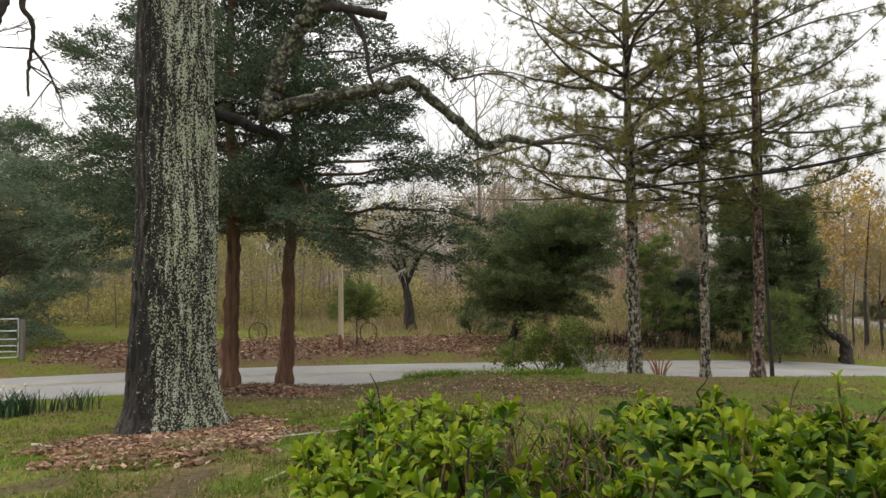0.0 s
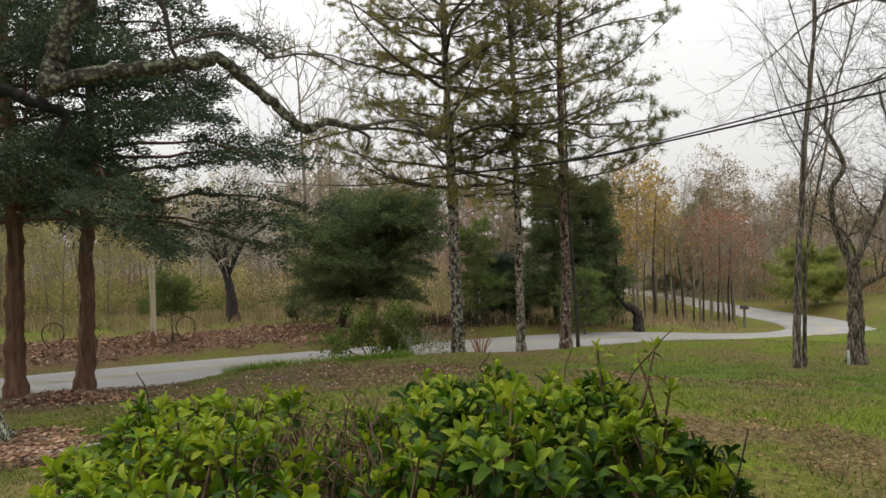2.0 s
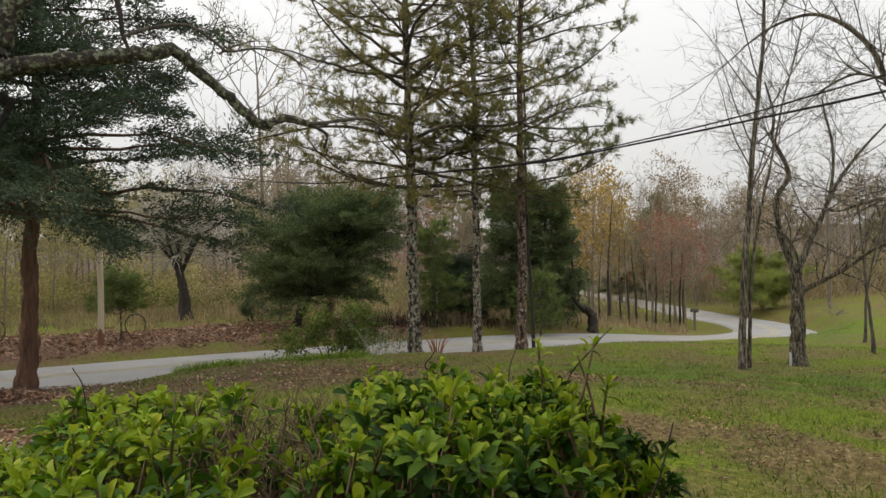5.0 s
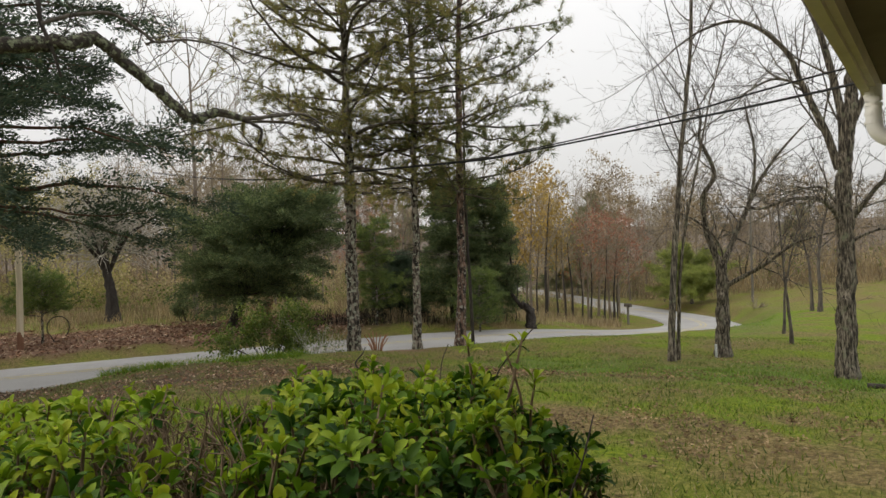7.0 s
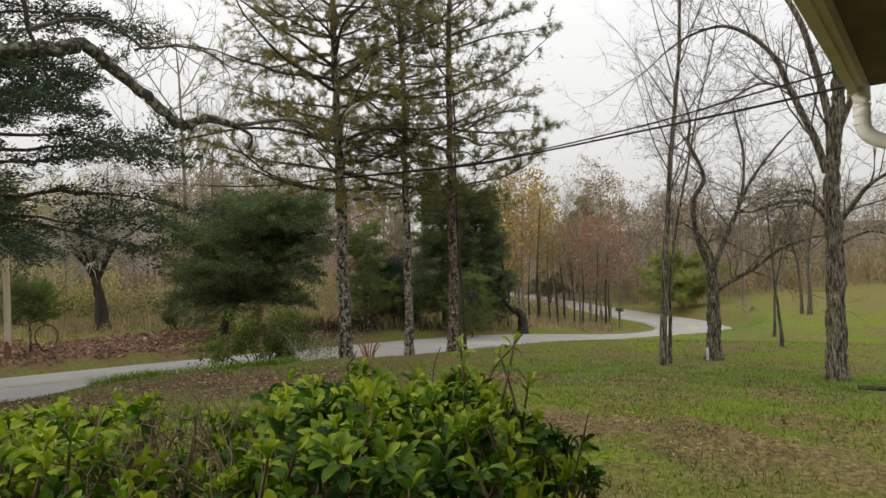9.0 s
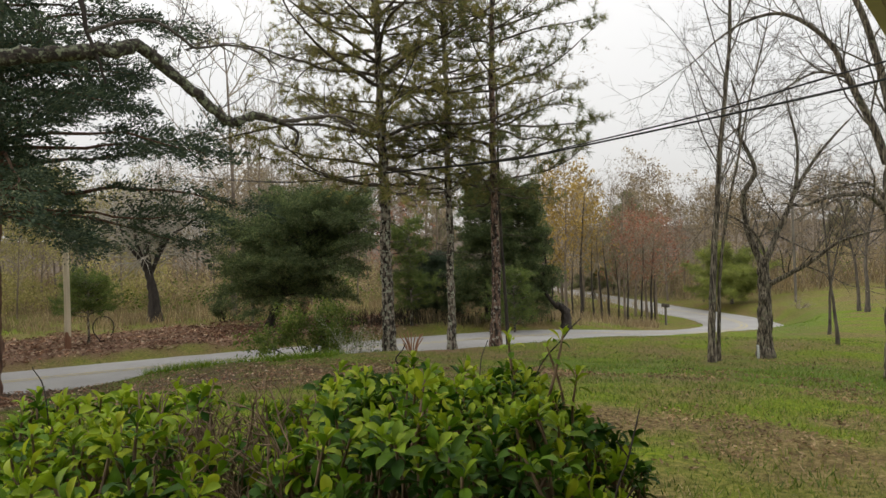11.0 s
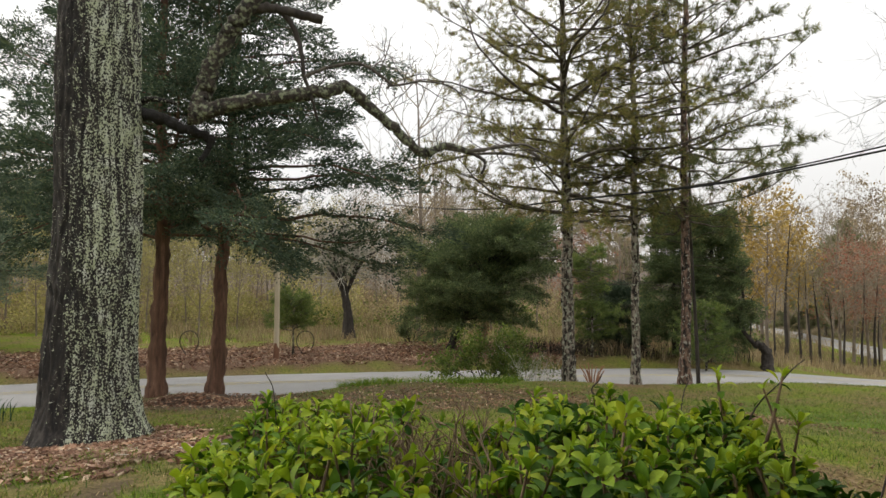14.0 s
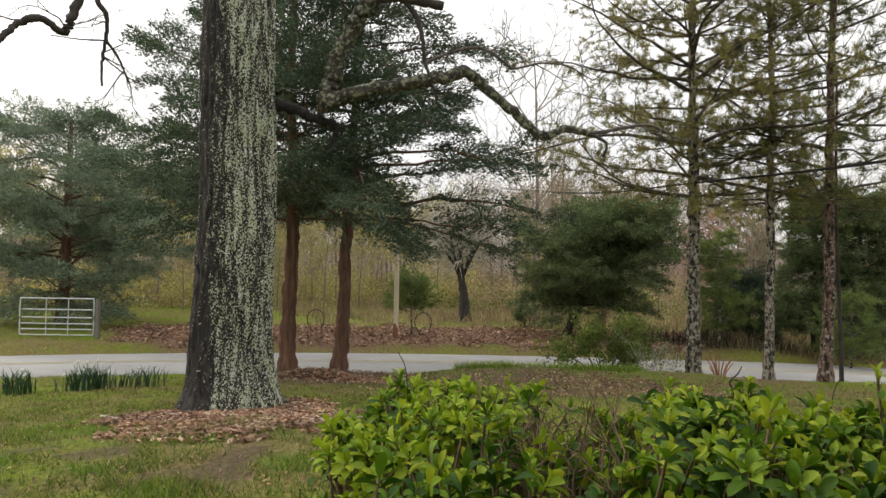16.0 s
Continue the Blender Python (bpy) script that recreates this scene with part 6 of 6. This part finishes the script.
def shrub(name, label, seed, spots, singles, mats):
    """spots: rows of the place of a stem's tip, its axis, its length, how bright the leaf is, and how many leaves it bears."""
    rng = np.random.default_rng(seed)
    foot = np.mean([s[0] for s in spots], 0)
    x, y, z = stand((foot[0], foot[1]), 0.02)
    at = np.array([x, y, z])
    root = thing(name, (x, y, z), label, "shrub", "foundation shrubs")
    wood = Heap()
    forms = [[bpy.data.meshes.new("leaf") for _ in LEAVES] for _ in mats]
    for k, m in enumerate(mats):
        for j, (v, f) in enumerate(LEAVES):
            forms[k][j] = to_mesh("leaf", v, [f], m, True)
    heaps = [Heap() for _ in mats]
    done = 0
    for tip, axis, length, bright, count in spots:
        axis = unit(np.asarray(axis, float))
        tip = np.asarray(tip, float) - at
        low = tip - axis * length * 0.6 + np.array([rng.normal() * 0.03, rng.normal() * 0.03, -length * 0.5])
        tube(wood, curve([low, (low + tip) / 2 + rng.normal(size=3) * 0.012, tip], 3), np.linspace(0.0055, 0.0028, 7), 5, False)
        turn = rng.uniform(0, 6.28)
        for k in range(count):
            turn += 2.4
            s = k / max(1, count - 1)
            tilt = math.radians(10 + 58 * s + rng.normal() * 12)
            out, side = frame_of(axis, turn)
            d = math.cos(tilt) * axis + math.sin(tilt) * out
            xo = math.cos(tilt) * out - math.sin(tilt) * axis
            size = (0.85 if tip[2] + at[2] > 2.19 else 1.0) * (0.032 + 0.022 * min(1, 0.35 + s)) * rng.uniform(0.75, 1.2)
            p = tip - axis * (0.035 * s + 0.004)
            m = np.stack([xo, np.cross(d, xo), d], 1)
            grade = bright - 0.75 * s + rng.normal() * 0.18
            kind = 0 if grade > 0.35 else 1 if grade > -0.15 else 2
            j = int(rng.integers(len(LEAVES)))
            if done < 300 and singles(tip + at):
                ob = part("leaf", forms[kind][j], root)
                ob.matrix_local = Matrix.LocRotScale(Vector(p), Matrix(m.tolist()), Vector((size,) * 3))
                done += 1
            else:
                v, f = LEAVES[j]
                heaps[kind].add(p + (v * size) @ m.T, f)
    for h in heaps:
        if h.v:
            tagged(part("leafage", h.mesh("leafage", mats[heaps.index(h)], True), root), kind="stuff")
    tagged(part("stemwork", wood.mesh("stemwork", M_STEM, True), root), kind="stuff")
    return root, wood


def spread_spots(rng, count, az0, az1, d0, d1, height, layer, bright, length=0.2, gap=None):
    out = []
    tries = 0
    while len(out) < count and tries < count * 30:
        tries += 1
        az, d = rng.uniform(az0, az1), math.sqrt(rng.uniform(d0 * d0, d1 * d1))
        x, y = 0.12 + d * math.sin(math.radians(az)), d * math.cos(math.radians(az))
        if gap and rng.random() < gap(az, d):
            continue
        h = height(az, d)
        if h is None:
            continue
        h += 0.10 * noise.noise((x * 7, y * 7, 3)) - abs(rng.normal()) * layer
        axis = np.array([rng.normal() * 0.42, rng.normal() * 0.42, 1.0])
        edge = (az - (az0 + az1) / 2) / ((az1 - az0) / 2)
        if abs(edge) > 0.75:
            axis[0] += 0.7 * edge
        # leaves nearest the camera drop to darker colours, shade painted by distance
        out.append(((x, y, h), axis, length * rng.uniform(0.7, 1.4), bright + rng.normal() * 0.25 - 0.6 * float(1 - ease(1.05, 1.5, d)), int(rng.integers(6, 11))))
    return out


def right_top(az, d):
    return 2.14 - 0.24 * float(ease(29, 42, az)) - 0.10 * float(ease(15, 8, az)) - 0.14 * float(ease(1.15, 0.85, d)) - 0.05 * float(ease(1.9, 2.2, d))


def left_top(az, d):
    return 2.10 - 0.10 * float(ease(-10, -17, az)) - 0.14 * float(ease(1.2, 0.9, d)) - 0.02 * float(ease(2.0, 2.3, d))


rng = np.random.default_rng(501)
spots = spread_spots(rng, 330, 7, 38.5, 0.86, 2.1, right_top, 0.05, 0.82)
# under-layer in darker leaf colours, painting the shade between the rosettes
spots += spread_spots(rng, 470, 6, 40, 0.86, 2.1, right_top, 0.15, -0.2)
# tall shoots standing above the rest
for p, ax, n in (((1.0, 1.6, 2.25), (-0.25, 0, 1), 8), ((1.15, 1.55, 2.265), (0.55, 0, 1), 7), ((1.10, 1.56, 2.225), (-0.3, 0.1, 1), 6), ((1.02, 1.60, 2.16), (0.2, 0, 1), 7), ((1.17, 1.52, 2.15), (0.3, 0, 1), 8)):
    spots.append((p, ax, 0.2, 0.8, n))
shrub("evergreen_shrub", "dense glossy dark green evergreen shrub with bright new shoots", 502, spots, lambda p: 0.45 < p[0] < 1.0 and 0.95 < p[1] < 1.5 and p[2] > 2.07, [M_SHINY_NEW, M_SHINY_MID, M_SHINY_OLD_SHADED])

rng = np.random.default_rng(511)
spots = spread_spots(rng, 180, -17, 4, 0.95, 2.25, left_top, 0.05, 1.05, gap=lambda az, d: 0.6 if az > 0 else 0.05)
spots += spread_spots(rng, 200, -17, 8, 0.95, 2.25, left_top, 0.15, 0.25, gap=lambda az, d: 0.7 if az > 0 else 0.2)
shrub("evergreen_shrub", "yellow-green evergreen shrub, half leafless with bare brown stems", 512, spots, lambda p: p[0] < 0.15 and 1.0 < p[1] < 1.8 and p[2] > 2.0, [M_SHINY_NEW, M_SHINY_MID, M_SHINY_OLD_SHADED])


def bare_stems(label, count, az0, az1, d0, d1, z1, seed):
    """Leafless brown shoots of the thin part of the hedge."""
    rng = np.random.default_rng(seed)
    h = Heap()
    x0, y0, z0 = stand(polar((az0 + az1) / 2, (d0 + d1) / 2), 0.02)
    for _ in range(count):
        az, d = rng.uniform(az0, az1), rng.uniform(d0, d1)
        x, y = 0.12 + d * math.sin(math.radians(az)) - x0, d * math.cos(math.radians(az)) - y0
        top = z1 - z0 - abs(rng.normal()) * 0.07
        form = dict(seg=(0.09, 0.06), bend=(0.09, 0.14), rise=(0.03, 0.05), kids=(5, 3), angle=(38, 40), ratio=(0.3, 0.5), low=(0.5, 0.2), thin=0.4, end=2, slim=0.6, least=0.0022)
        out, tips = [], []
        d3 = unit(np.array([rng.normal() * 0.16, rng.normal() * 0.16, 1]))
        start = np.array([x, y, top - 0.5]) - d3 * np.array([0.3, 0.3, 0])
        grow(rng, start, d3, 0.5, 0.0055, 0, form, out, tips)
        for pts, radii, lv in out:
            tube(h, pts, radii, 5 if lv == 0 else 4, False)
        tube(h, [start, np.array([start[0] * 0.6, start[1] * 0.6, start[2] * 0.5]), (start[0] * 0.3, start[1] * 0.3, 0)], [0.006, 0.008, 0.011], 5, False)
    ob = new("bare_stems", h.mesh("bare_stems", M_STEM, True))
    ob.location = (x0, y0, z0)
    tagged(ob, label, "shrub", kind="stuff")


bare_stems("bare brown shrub stems in the thin part of the hedge", 42, -2, 10, 1.2, 2.1, 2.13, 521)
bare_stems("bare brown shrub stems under the leaves", 60, -12, 38, 1.1, 2.0, 1.98, 522)


def dead_shoot(points, label, side=True):
    h = Heap()
    c = curve(np.array(points), 6)
    at = np.array(stand((c[0][0], c[0][1])))
    c = c - at
    tube(h, c, np.linspace(0.0030, 0.0013, len(c)), 6)
    if side:
        for i, d in ((len(c) // 2, (0.05, 0, 0.045)), (len(c) * 3 // 4, (-0.025, 0, 0.035)), (len(c) * 4 // 5, (0.02, 0.01, 0.03))):
            tube(h, [c[i], c[i] + np.array(d) * 0.6, c[i] + np.array(d)], [0.0014, 0.0016, 0.0011], 5)
    ob = new("dead_shoot", h.mesh("dead_shoot", M_DARK_BARK, True))
    ob.location = at
    tagged(ob, label, "shrub")


dead_shoot([(0.86, 0.95, 0.95), (0.88, 0.96, 1.7), (0.90, 0.985, 2.0), (0.94, 0.99, 2.1), (0.975, 0.998, 2.185)], "dead brown shoot rising from the shrub")
dead_shoot([(1.05, 1.5, 0.95), (1.05, 1.55, 1.7), (1.06, 1.58, 2.1), (1.15, 1.55, 2.25), (1.2, 1.54, 2.3)], "dark brown shoot rising from the shrub", False)
dead_shoot([(1.02, 1.9, 0.95), (1.05, 1.95, 1.8), (1.08, 1.98, 2.1), (1.12, 2.0, 2.19)], "dark bare shoot rising from the shrub", False)
dead_shoot([(0.78, 1.89, 2.14), (0.76, 1.9, 2.17), (0.78, 1.89, 2.2), (0.79, 1.89, 2.22)], "dark bare shoot rising from the shrub", False)
dead_shoot([(-0.2, 2.0, 0.95), (-0.19, 2.0, 1.8), (-0.2, 2.0, 2.13), (-0.23, 2.0, 2.22)], "dark bare shoot rising from the shrub", False)
